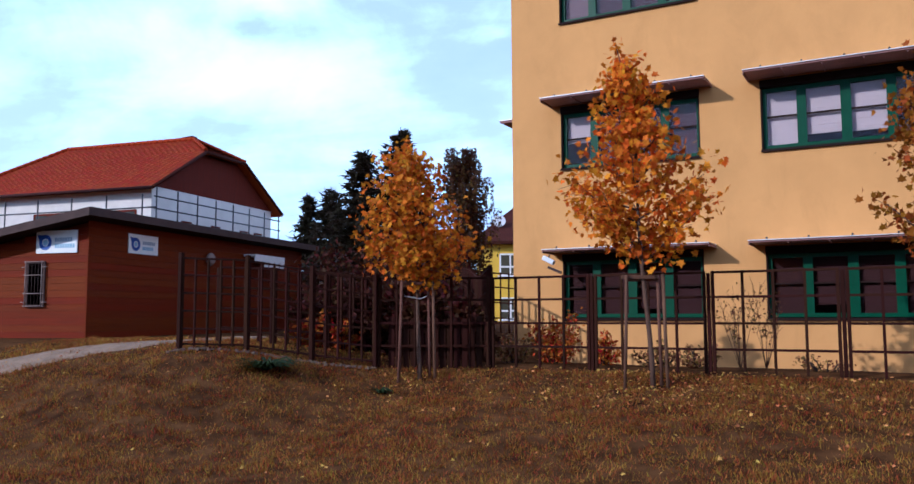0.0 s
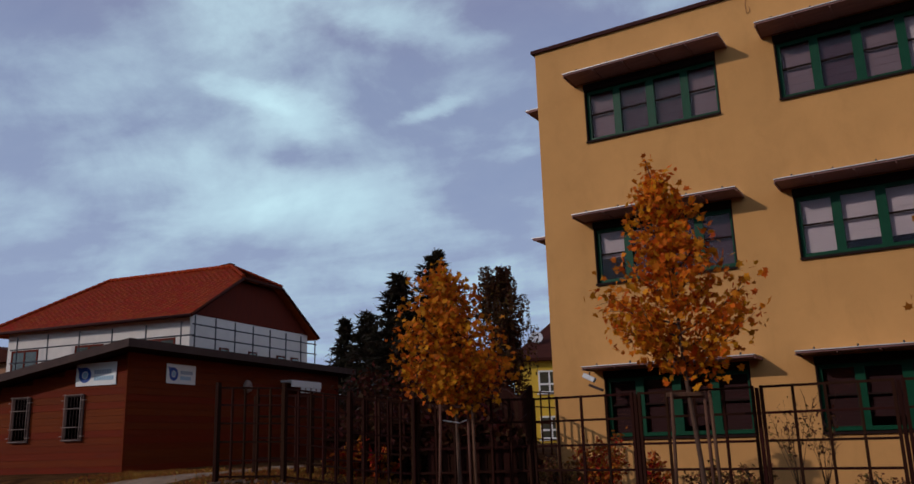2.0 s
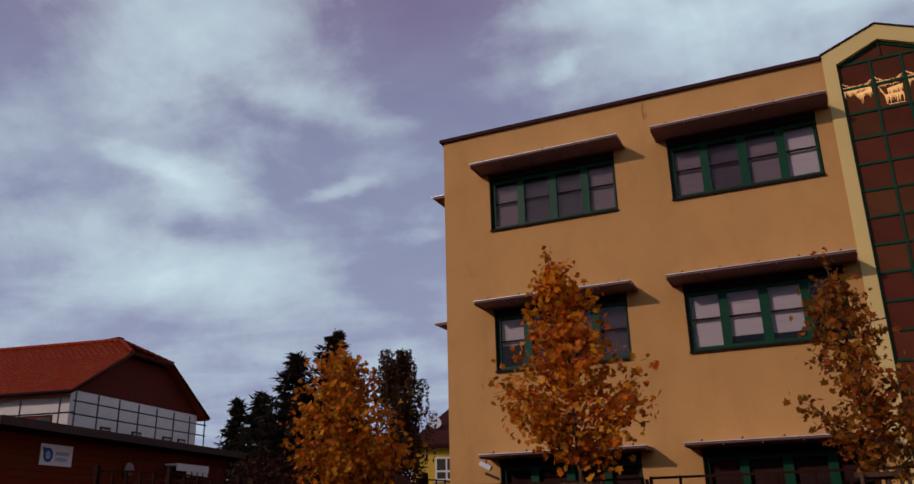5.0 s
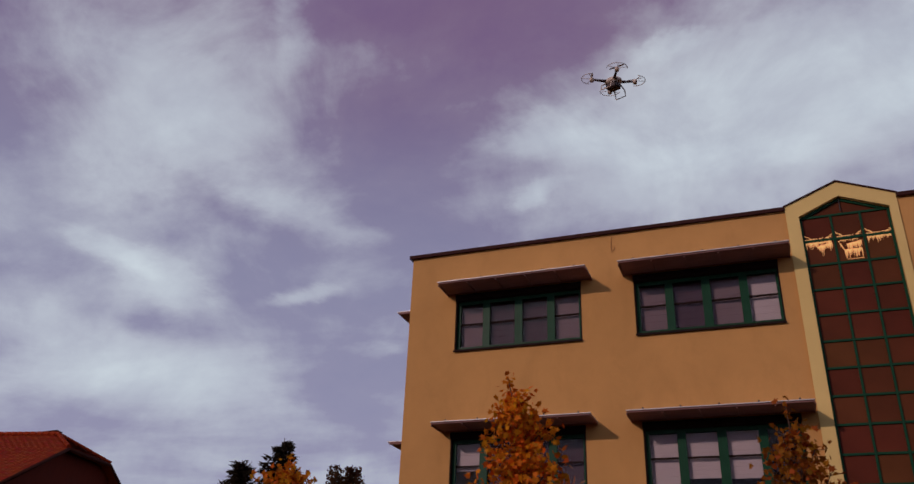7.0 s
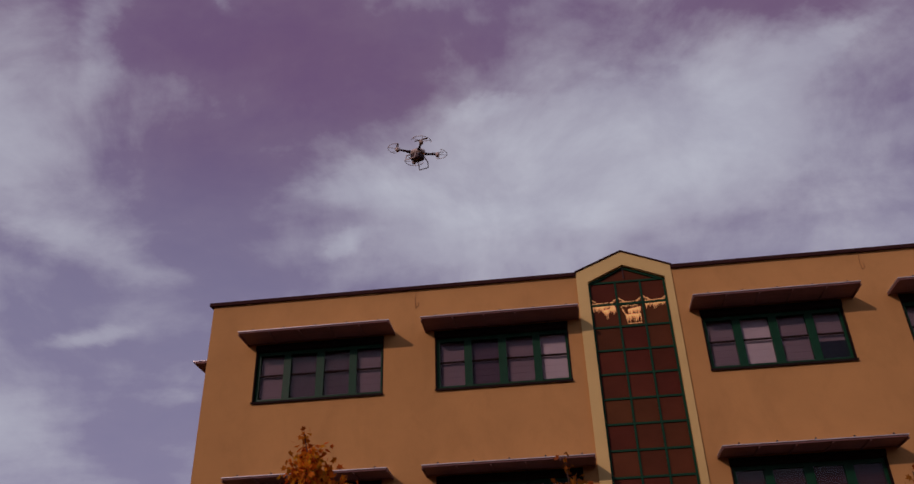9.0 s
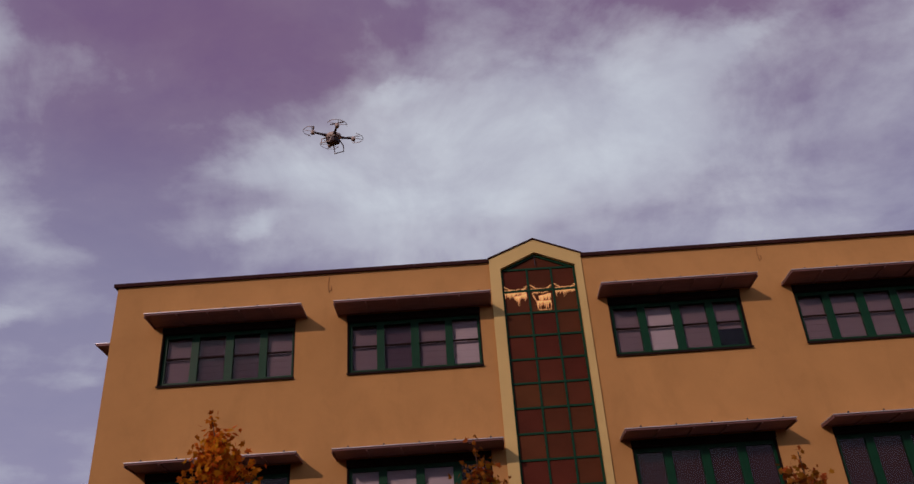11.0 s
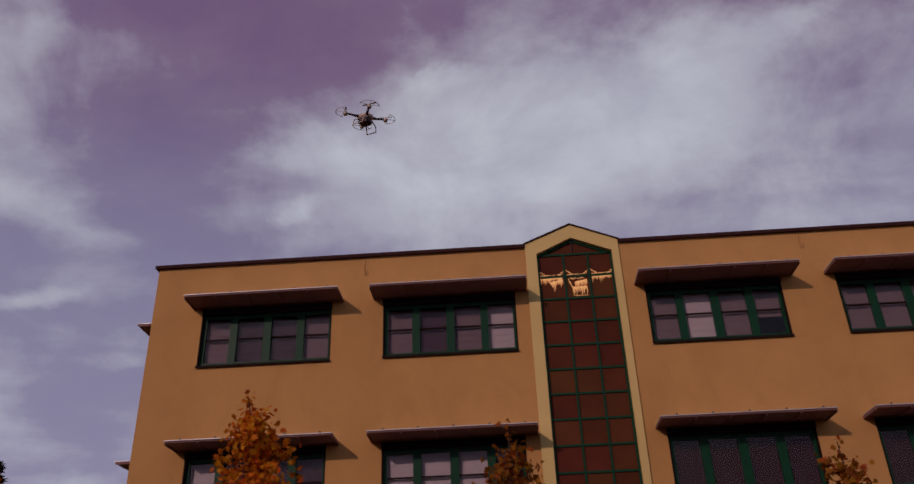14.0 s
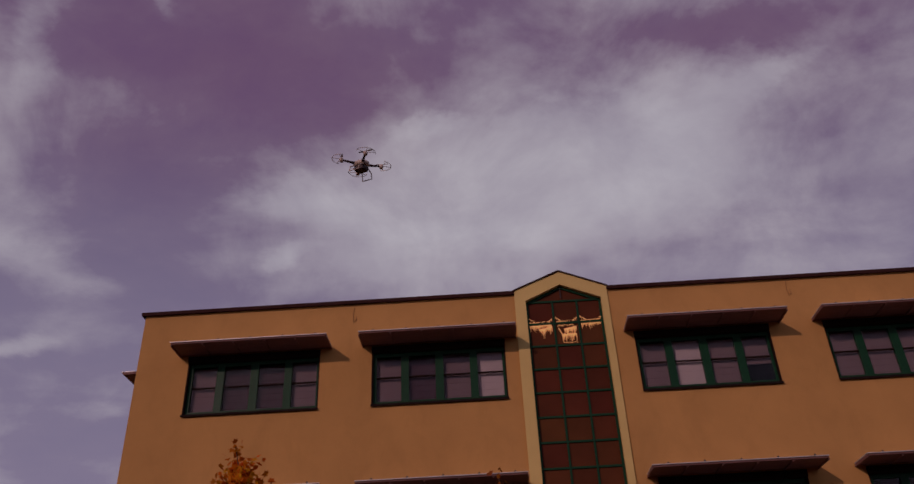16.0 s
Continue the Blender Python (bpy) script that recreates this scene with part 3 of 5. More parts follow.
def stair_tower():
    g = 11.215
    mid = (T_L + T_R) / 2
    for a, b in ((T_L, T_IN_L), (T_IN_R, T_R)):
        bm = bmesh.new()
        box(bm, a, b, -0.05, -0.002, 0.0, 10.42)
        part("pilaster", bm, PLASTER_PALE, school, "pale yellow pilaster")
    bm = bmesh.new()                          # gable frame
    prism(bm, [(T_L, 10.42), (T_IN_L, 10.42), (T_IN_L, 10.50), (mid, 10.88), (mid, g), (T_L, 10.765)], -0.05, 0.30)
    prism(bm, [(T_R, 10.42), (T_R, 10.765), (mid, g), (mid, 10.88), (T_IN_R, 10.50), (T_IN_R, 10.42)], -0.05, 0.30)
    part("gable", bm, PLASTER_PALE, school, "pale yellow pointed gable")
    for sx in (-1, 1):
        bm = bmesh.new()
        e = T_L if sx < 0 else T_R
        o = [(e + sx * 0.03, 10.757), (mid, g + 0.003), (mid, g + 0.034), (e + sx * 0.03, 10.788)]
        prism(bm, o if sx < 0 else o[::-1], -0.08, 0.36)
        part("gable_coping", bm, COPING, school)
    bm = bmesh.new()
    box(bm, T_IN_L, T_IN_R, 0.02, 0.34, 0.0, 0.9)
    part("plinth", bm, PLASTER_PALE, school)
    # glazed screen
    xs = [T_IN_L, T_IN_L + 0.61, T_IN_L + 1.17, T_IN_R]
    rows = [10.50 - 0.553 * k for k in range(18)]
    for i, x in enumerate(xs):
        bm = bmesh.new()
        w = 0.042 if 0 < i < 3 else 0.05
        x0 = x if i == 0 else (x - w if i == 3 else x - w / 2)
        box(bm, x0, x0 + w, 0.05, 0.13, 0.95, 10.5)
        part("mullion", bm, GREEN, school, "green glazing mullion")
    for z in rows:
        bm = bmesh.new()
        box(bm, T_IN_L + 0.05, T_IN_R - 0.05, 0.058, 0.122, z - 0.024, z + 0.020)
        part("transom", bm, GREEN, school, "green glazing transom")
    for sx in (-1, 1):
        bm = bmesh.new()
        e = T_IN_L if sx < 0 else T_IN_R
        prism(bm, [(e, 10.50), (mid, 10.88), (mid, 10.82), (e - sx * 0.1, 10.475)][::-sx], 0.05, 0.13)
        part("gable_bar", bm, GREEN, school, "dark green sloping glazing bar")
    bm = bmesh.new()
    box(bm, mid - 0.008, mid + 0.008, 0.02, 0.04, 10.56, 10.84)
    part("bracket", bm, STEEL, school)
    for i in range(3):
        bm = bmesh.new()
        box(bm, xs[i], xs[i + 1], 0.085, 0.095, -0.553, 0.0)
        me = mesh_of("pane", bm, BRONZE)
        for z in rows[:-1]:
            piece("pane", me, school, pose(0, 0, z))
    bm = bmesh.new()
    prism(bm, [(T_IN_L + 0.02, 10.5), (T_IN_R - 0.02, 10.5), (mid, 10.86)], 0.085, 0.095)
    part("pane", bm, BRONZE, school)
    r2 = random.Random(17)
    y = 0.074

    def drips(bm, x0, x1, z0, z1, n, lo, hi, cord=True):
        """A glowing line from one point to another with short strands hanging from it."""
        pts = [(x0 + (x1 - x0) * k / n, z0 + (z1 - z0) * k / n - 0.012 * math.sin(k * math.pi / 3) ** 2) for k in range(n + 1)]
        for (xa, za), (xb, zb) in zip(pts, pts[1:]):
            if cord and r2.random() < 0.75:
                tube(bm, [(xa, y, za), (xb, y, zb)], [0.006, 0.006], 4)
            ln = r2.uniform(lo, hi) * (0.45 if r2.random() < 0.4 else 1.0)
            tube(bm, [(xa, y, za), (xa + r2.uniform(-0.008, 0.008), y, za - ln * 0.5), (xa + r2.uniform(-0.01, 0.01), y, za - ln)], [r2.uniform(0.008, 0.017), 0.009, 0.002], 4)
    for i in range(3):                        # glowing strands stand in for golden glints in the upper rows of panes
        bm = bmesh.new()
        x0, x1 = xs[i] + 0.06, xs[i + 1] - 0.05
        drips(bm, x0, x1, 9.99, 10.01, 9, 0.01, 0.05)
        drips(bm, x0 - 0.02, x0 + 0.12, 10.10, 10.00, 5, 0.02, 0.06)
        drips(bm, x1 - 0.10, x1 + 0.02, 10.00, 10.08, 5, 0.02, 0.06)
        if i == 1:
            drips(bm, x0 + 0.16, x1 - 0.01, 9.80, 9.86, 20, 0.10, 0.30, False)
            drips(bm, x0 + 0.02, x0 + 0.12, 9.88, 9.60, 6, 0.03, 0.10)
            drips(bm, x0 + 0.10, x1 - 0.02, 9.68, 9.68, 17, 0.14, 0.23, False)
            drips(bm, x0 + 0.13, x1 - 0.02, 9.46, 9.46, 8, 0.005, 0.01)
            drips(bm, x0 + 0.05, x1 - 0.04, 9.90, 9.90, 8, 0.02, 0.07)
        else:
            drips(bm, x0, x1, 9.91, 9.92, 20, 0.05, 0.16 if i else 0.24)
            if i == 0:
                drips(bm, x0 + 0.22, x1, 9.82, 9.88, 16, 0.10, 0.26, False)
        tagged(part("light_garland", bm, GOLD, school, "string of glowing gold glints set on the stair glass"), kind="stuff")
    bm = bmesh.new()
    box(bm, T_IN_L - 0.2, T_IN_R + 0.2, 2.6, 2.7, 0.3, 10.4)
    box(bm, T_IN_L - 0.3, T_IN_L - 0.2, 0.36, 2.6, 0.3, 10.4)
    box(bm, T_IN_R + 0.2, T_IN_R + 0.3, 0.36, 2.6, 0.3, 10.4)
    part("stair_hall_wall", bm, TERRA, school)
    for z in (2.3, 3.9, 5.6, 7.2, 8.8):
        bm = bmesh.new()
        box(bm, T_IN_L - 0.19, T_IN_R + 0.19, 0.9, 2.59, z - 0.18, z)
        part("stair_landing", bm, TERRA, school)


stair_tower()


def loose_wires():
    for x, z, s in ((4.93, 10.42, 0.34), (14.9, 10.44, 0.30), (21.0, 10.42, 0.3)):
        bm = bmesh.new()
        tube(bm, [(x, -0.005, z + 0.2), (x - 0.03, -0.02, z), (x - 0.01, -0.025, z - s * 0.6), (x + 0.05, -0.02, z - s * 0.4), (x + 0.04, -0.012, z - s * 0.1)], [0.006] * 5, 5)
        part("wire_loop", bm, WIRE, school, "thin ochre loop of wire under the coping")


loose_wires()


def floodlight():
    t = thing("outdoor_floodlight", pose(1.07, -0.62, 3.0), "white boxy outdoor floodlight fixed under an awning corner", "lamp")
    bm = bevel_box(-0.13, 0.13, -0.09, 0.09, -0.05, 0.05, 0.012)
    bmesh.ops.transform(bm, matrix=pose(0.03, 0.0, -0.10, 0, 28, 12), verts=bm.verts[:])
    part("housing", bm, WHITEPAINT, t)
    bm = bmesh.new()
    box(bm, 0.12, 0.42, -0.06, 0.06, -0.24, -0.19, pose(0, 0, 0, 0, 24, 8))
    part("hood", bm, FASCIA, t)
    bm = bmesh.new()
    tube(bm, [(0.03, 0, -0.06), (0.05, 0, 0.02)], [0.015, 0.015], 6)
    part("bracket", bm, STEEL, t)


floodlight()

# ---- plants ----
LEAF_SHAPE = [(0, -0.42), (0.16, -0.30), (0.44, -0.34), (0.32, -0.06), (0.52, 0.16), (0.20, 0.16), (0.0, 0.56), (-0.20, 0.16), (-0.52, 0.16), (-0.32, -0.06), (-0.44, -0.34), (-0.16, -0.30)]
OVAL = [(0, -0.5), (0.28, -0.1), (0.2, 0.3), (0, 0.5), (-0.2, 0.3), (-0.28, -0.1)]


def leaf_mesh(name, centres, sizes, mat, shape, r, up=0.35):
    """Many single leaves, each turned its own way."""
    verts, faces = [], []
    n = len(shape)
    for c, s in zip(centres, sizes):
        nrm = Vector((r.gauss(0, 1), r.gauss(0, 1), r.gauss(0, 1) + up)).normalized()
        a = nrm.cross(Vector((r.gauss(0, 1), r.gauss(0, 1), r.gauss(0, 1)))).normalized()
        b = nrm.cross(a)
        k = len(verts)
        fold = r.uniform(-0.3, 0.3)
        for x, y in shape:
            p = Vector(c) + (a * x + b * y + nrm * (abs(x) * fold)) * s
            verts.append(p[:])
        half = n // 2
        faces.append(tuple(k + i for i in range(0, half + 1)))
        faces.append(tuple(k + i % n for i in range(half, n + 1)))
    me = bpy.data.meshes.new(name)
    me.from_pydata(verts, [], faces)
    me.materials.append(mat)
    return me


def young_maple(x, y, height, clear, profile, seed, mat, label, n_limbs=18, lean=0.0, leaf=0.09, few=4, many=9):
    """A slim planted tree: trunk, limbs and twigs, and single leaves on them. profile(h): crown radius at height fraction h."""
    r = random.Random(seed)
    t = thing("maple_tree", pose(x, y, gz(x, y) - 0.03), label, "tree", "young maples on the lawn")
    bm = bmesh.new()
    ph = r.uniform(0, 6)
    line = lambda h: Vector((lean * (h / height) ** 2.2 + 0.035 * math.sin(h * 1.7 + ph), 0.035 * math.sin(h * 1.3 + ph * 2), h))
    hs = [height * k / 14 for k in range(15)]
    tube(bm, [line(h) for h in hs], [0.033 * (1 - 0.93 * h / height) + 0.004 for h in hs], 8)
    part("trunk", bm, BARK, t)
    centres, sizes = [], []
    spots = []
    for k in range(n_limbs):
        f = (k + r.uniform(0, 0.6)) / n_limbs
        h0 = clear + (height - clear) * 0.86 * f ** 1.15
        az = k * 2.399 + r.uniform(-0.4, 0.4)
        tip_h = h0 + (0.30 + 0.55 * (1 - f)) * r.uniform(0.7, 1.15) * (height - clear) * 0.28
        rad = profile((min(tip_h, height) - clear) / (height - clear)) * r.uniform(0.7, 1.04)
        o = line(h0)
        tip = line(min(tip_h, height * 0.98)) + Vector((math.cos(az) * rad, math.sin(az) * rad, 0))
        mid = o.lerp(tip, 0.5) + Vector((r.uniform(-0.05, 0.05), r.uniform(-0.05, 0.05), -0.06 * rad))
        bm = bmesh.new()
        tube(bm, [o, mid, tip], [0.016 * (1 - 0.5 * f) + 0.003, 0.011, 0.004], 5)
        for s in range(9):
            q = 0.15 + 0.85 * s / 8
            base = o.lerp(mid, q * 2) if q < 0.5 else mid.lerp(tip, q * 2 - 1)
            a2 = az + r.uniform(-1.6, 1.6)
            tw = base + Vector((math.cos(a2), math.sin(a2), r.uniform(-0.4, 0.9))) * (0.06 + 0.28 * rad) * r.uniform(0.5, 1.1)
            if s % 2:
                tube(bm, [base, tw], [0.005, 0.002], 4)
            spots.append((tw, 0.05 + 0.08 * rad))
            spots.append((base, 0.08))
        part("limb", bm, BARK, t)
    for k in range(12):
        h = clear + (height - clear) * (0.5 + 0.5 * k / 11)
        spots.append((line(min(h, height)), 0.05 + 0.12 * (1 - k / 11)))
    for c, sd in spots:
        for j in range(round(r.randint(few, many) * (1.15 - 0.75 * min(1, max(0, (c.z - clear) / (height - clear)))))):
            centres.append(c + Vector((r.gauss(0, sd), r.gauss(0, sd), r.gauss(0, sd) - 0.02)))
            sizes.append(leaf * r.uniform(0.6, 1.25))
    for k in range(5):
        centres.append(line(height) + Vector((r.gauss(0, 0.03), r.gauss(0, 0.03), 0.05 - 0.06 * k)))
        sizes.append(leaf * 0.9)
    c = part("crown", leaf_mesh("crown", centres, sizes, mat, LEAF_SHAPE, r), None, t)
    tagged(c, "loose crown of turning autumn leaves", kind="stuff")
    return t


def lumps(*pts):
    """A radius that runs through (height fraction, radius) pairs."""
    def f(h):
        for (a, ra), (b, rb) in zip(pts, pts[1:]):
            if h <= b:
                return ra + (rb - ra) * smooth((h - a) / (b - a))
        return pts[-1][1]
    return f


CONE = lumps((0, 0.3), (0.12, 0.78), (0.32, 1.02), (0.44, 0.86), (0.54, 0.50), (0.75, 0.40), (0.88, 0.24), (1, 0.05))
SLIM = lumps((0, 0.25), (0.2, 0.62), (0.40, 0.72), (0.58, 0.46), (0.78, 0.32), (0.9, 0.16), (1, 0.04))
ROUND = lumps((0, 0.24), (0.15, 0.62), (0.4, 0.85), (0.62, 0.70), (0.85, 0.37), (1, 0.08))
young_maple(4.69, -5.87, 4.74, 1.62, CONE, 3, MAPLE, "young maple in golden orange leaf, tied to wooden stakes", 28, lean=-0.38, leaf=0.102, few=5, many=13)
young_maple(1.20, -5.98, 3.72, 1.42, ROUND, 11, MAPLEY, "young maple in yellow leaf, tied to wooden stakes", 29, lean=-0.26, few=6, many=13)
young_maple(8.2, -6.04, 4.10, 1.40, SLIM, 23, MAPLER, "young maple in sparse russet leaf beside the stair window", 20, lean=-0.25)
young_maple(12.35, -6.04, 3.68, 1.32, SLIM, 31, MAPLER, "young maple in russet leaf with an uneven crown", 18, lean=-0.15)


def stakes(x, y, lean_deg, seed, label, tied=False):
    """Three posts with a board across the top that hold a young tree."""
    r = random.Random(seed)
    g = gz(x, y)
    t = thing("tree_stakes", pose(x, y, g, 0, 0, lean_deg), label, "tree stakes", "stakes round the maples")
    for k, (a, rad) in enumerate(((200, 0.30), (20, 0.13), (335, 0.19))):
        bx, by = rad * math.cos(radians(a)) * 1.25, rad * math.sin(radians(a))
        bm = bmesh.new()
        tube(bm, [(bx * 1.0, by, -0.15), (bx * 0.9, by * 0.9, 0.75), (bx * 0.84, by * 0.8, 1.48 + r.uniform(-0.02, 0.02))], [0.024, 0.023, 0.021], 8)
        part("stake", bm, STAKE, t)
    bm = bevel_box(-0.36, 0.12, -0.045, -0.022, 1.43, 1.485, 0.004)
    part("crossboard", bm, STAKE, t)
    bm = bevel_box(-0.30, 0.14, 0.02, 0.04, 1.40, 1.455, 0.004)
    part("crossboard", bm, STAKE, t)
    if not tied:
        return
    bm = bmesh.new()
    tube(bm, [(-0.25, -0.05, 1.26), (0.0, 0.03, 1.22), (0.10, 0.0, 1.26)], [0.009, 0.009, 0.009], 6)
    part("tie", bm, WHITEPAINT, t, "pale tree tie")


stakes(4.70, -5.89, 24, 5, "three weathered wooden stakes with a crossboard round a young tree")
stakes(1.22, -6.0, 40, 6, "three weathered wooden stakes tied round a young tree", True)
stakes(8.22, -6.06, 10, 8, "three weathered wooden stakes with a crossboard round a young tree")
stakes(12.37, -6.06, 15, 9, "three weathered wooden stakes with a crossboard round a young tree")


def conifer(x, y, height, radius, seed, label, ragged=0.0):
    r = random.Random(seed)
    t = thing("spruce_tree", pose(x, y, gz(x, y) - 0.05), label, "tree", "dark conifers behind the fence")
    bm = bmesh.new()
    tube(bm, [(0, 0, 0), (0.03, 0, height * 0.5), (0, 0, height)], [0.13, 0.08, 0.012], 7)
    part("trunk", bm, DARKBARK, t)
    verts, faces = [], []
    limbs = bmesh.new()
    n = int(height * 7)
    for k in range(n):
        h = height * (0.06 + 0.93 * k / n)
        f = 1 - h / height
        for w in range(7):
            az = r.uniform(0, 6.283)
            ln = radius * (f ** 0.85) * r.uniform(0.55, 1.2 + ragged) + 0.06
            tip = Vector((math.cos(az) * ln, math.sin(az) * ln, h - 0.18 * ln + r.uniform(-0.1, 0.1) + (0.4 * ragged * ln)))
            o = Vector((0, 0, h))
            if w == 0:
                tube(limbs, [o, tip], [0.018, 0.004], 4)
            m = int(7 + ln * 20)
            for s in range(m):
                q = (s + r.random()) / m
                p = o.lerp(tip, q) + Vector((r.gauss(0, 0.05), r.gauss(0, 0.05), r.gauss(0, 0.04)))
                d = Vector((math.cos(az) + r.gauss(0, 0.6), math.sin(az) + r.gauss(0, 0.6), r.gauss(-0.1, 0.5))).normalized()
                sd = d.cross(Vector((r.gauss(0, 1), r.gauss(0, 1), 1))).normalized()
                L = r.uniform(0.16, 0.34)
                i = len(verts)
                verts += [(p - sd * 0.055)[:], (p + sd * 0.055)[:], (p + d * L)[:]]
                faces.append((i, i + 1, i + 2))
    tagged(part("branchwork", limbs, DARKBARK, t), kind="stuff")
    me = bpy.data.meshes.new("needles")
    me.from_pydata(verts, [], faces)
    me.materials.append(NEEDLE)
    tagged(part("needles", me, None, t), kind="stuff")


conifer(-9.2, 9.6, 7.75, 2.6, 41, "tall ragged dark spruce behind the fence", 0.3)
conifer(-9.3, 7.3, 6.45, 2.3, 42, "dark spruce with upswept limbs behind the shed", 0.4)
conifer(-8.3, 8.4, 6.0, 2.3, 43, "dark spruce behind the shed", 0.2)
conifer(-12.9, 10.1, 5.75, 2.0, 44, "narrow dark spruce in the distance")
conifer(-14.9, 11.2, 5.8, 2.0, 45, "narrow dark spruce in the distance")
conifer(-11.2, 9.6, 5.2, 2.3, 46, "small dark spruce behind the shed")


def weeping_birch():
    r = random.Random(51)
    x, y = -4.5, 5.9
    t = thing("weeping_birch", pose(x, y, gz(x, y) - 0.05), "weeping birch with brown hanging twigs behind the fence", "tree")
    bm = bmesh.new()
    tube(bm, [(0, 0, 0), (0.05, 0, 2.5), (0, 0.05, 4.4), (0.05, 0, 5.5)], [0.12, 0.09, 0.05, 0.015], 8)
    part("trunk", bm, DARKBARK, t)
    limbs = bmesh.new()
    centres, sizes = [], []
    for k in range(64):
        az, h = r.uniform(0, 6.283), r.uniform(2.2, 5.4)
        out = r.uniform(0.4, 1.2) * (1.0 if h < 4.8 else 0.65)
        top = Vector((math.cos(az) * out, math.sin(az) * out, h + r.uniform(0.2, 0.6)))
        tube(limbs, [(0, 0, h - 0.3), (top.x * 0.6, top.y * 0.6, top.z), top], [0.02, 0.012, 0.006], 5)
        for s in range(7):
            p = Vector((top.x * r.uniform(0.4, 1.1), top.y * r.uniform(0.4, 1.1), top.z)) + Vector((r.gauss(0, 0.08), r.gauss(0, 0.08), 0))
            L = r.uniform(0.5, 1.35)
            tube(limbs, [p, p + Vector((0.04, 0, -L * 0.5)), p + Vector((0.02, 0.03, -L))], [0.006, 0.004, 0.002], 3)
            for j in range(int(L * 26)):
                q = r.random()
                centres.append(p + Vector((r.gauss(0, 0.035), r.gauss(0, 0.035), -L * q)))
                sizes.append(r.uniform(0.07, 0.13))
    tagged(part("branchwork", limbs, DARKBARK, t), kind="stuff")
    tagged(part("crown", leaf_mesh("crown", centres, sizes, BIRCHLEAF, OVAL, r), None, t), kind="stuff")


weeping_birch()


def shrub(name, x, y, rx, ry, h, n, size, mat, label, category, seed, group="", z0=0.0, shape=OVAL):
    """An uneven bush: stems from the ground and leaves in clumps."""
    r = random.Random(seed)
    t = thing(name, pose(x, y, gz(x, y) - 0.03), label, category, group)
    bm = bmesh.new()
    clumps = []
    for k in range(max(7, int(n / 110))):
        az, f = r.uniform(0, 6.283), math.sqrt(r.random())
        hh = h * r.uniform(0.45, 1.0) * (1.05 - 0.35 * f)
        tip = Vector((math.cos(az) * rx * f, math.sin(az) * ry * f, hh))
        tube(bm, [(tip.x * 0.2, tip.y * 0.2, -0.05), (tip.x * 0.6, tip.y * 0.6, hh * 0.6), tip], [0.016, 0.010, 0.003], 4)
        clumps.append(tip)
    tagged(part("stemwork", bm, DARKBARK, t), kind="stuff")
    centres, sizes = [], []
    for k in range(n):
        c = r.choice(clumps)
        q = max(z0, r.random() ** 0.6)
        p = Vector((c.x * (0.35 + 0.65 * q), c.y * (0.35 + 0.65 * q), c.z * q)) + Vector((r.gauss(0, rx * 0.13), r.gauss(0, ry * 0.13), r.gauss(0, h * 0.05)))
        centres.append((p.x, p.y, max(0.02, p.z)))
        sizes.append(size * r.uniform(0.6, 1.3))
    tagged(part("leaves", leaf_mesh("leaves", centres, sizes, mat, shape, r), None, t), kind="stuff")


shrub("burning_bush", 2.71, -4.2, 0.52, 0.42, 0.97, 1500, 0.065, REDBUSH, "bright red burning bush against the school wall", "bush", 61)
shrub("burning_bush", 3.46, -4.2, 0.3, 0.26, 0.63, 500, 0.07, REDBUSH, "small red burning bush behind the fence", "bush", 62)
shrub("low_shrub", 1.99, -4.3, 0.42, 0.34, 0.6, 500, 0.07, LOWBUSH, "low brown shrub behind the fence", "bush", 63, "low shrubs along the school")
shrub("low_shrub", 4.39, -4.3, 0.46, 0.3, 0.42, 420, 0.06, LOWBUSH, "low thin brown shrub behind the fence", "bush", 64, "low shrubs along the school")
shrub("low_shrub", 4.98, -4.3, 0.34, 0.3, 0.46, 420, 0.06, LOWBUSH, "low thin brown shrub behind the fence", "bush", 65, "low shrubs along the school")
shrub("low_shrub", 6.7, -4.3, 0.42, 0.25, 0.3, 200, 0.05, LOWBUSH, "sparse low shrub behind the fence", "bush", 66, "low shrubs along the school")
shrub("orange_bush", -1.25, -5.6, 0.38, 0.32, 0.8, 600, 0.09, REDBUSH, "orange red bush in shade behind the fence", "bush", 67)
shrub("orange_bush", -0.7, -5.35, 0.30, 0.26, 0.7, 420, 0.09, REDBUSH, "small orange red bush behind the fence", "bush", 68)
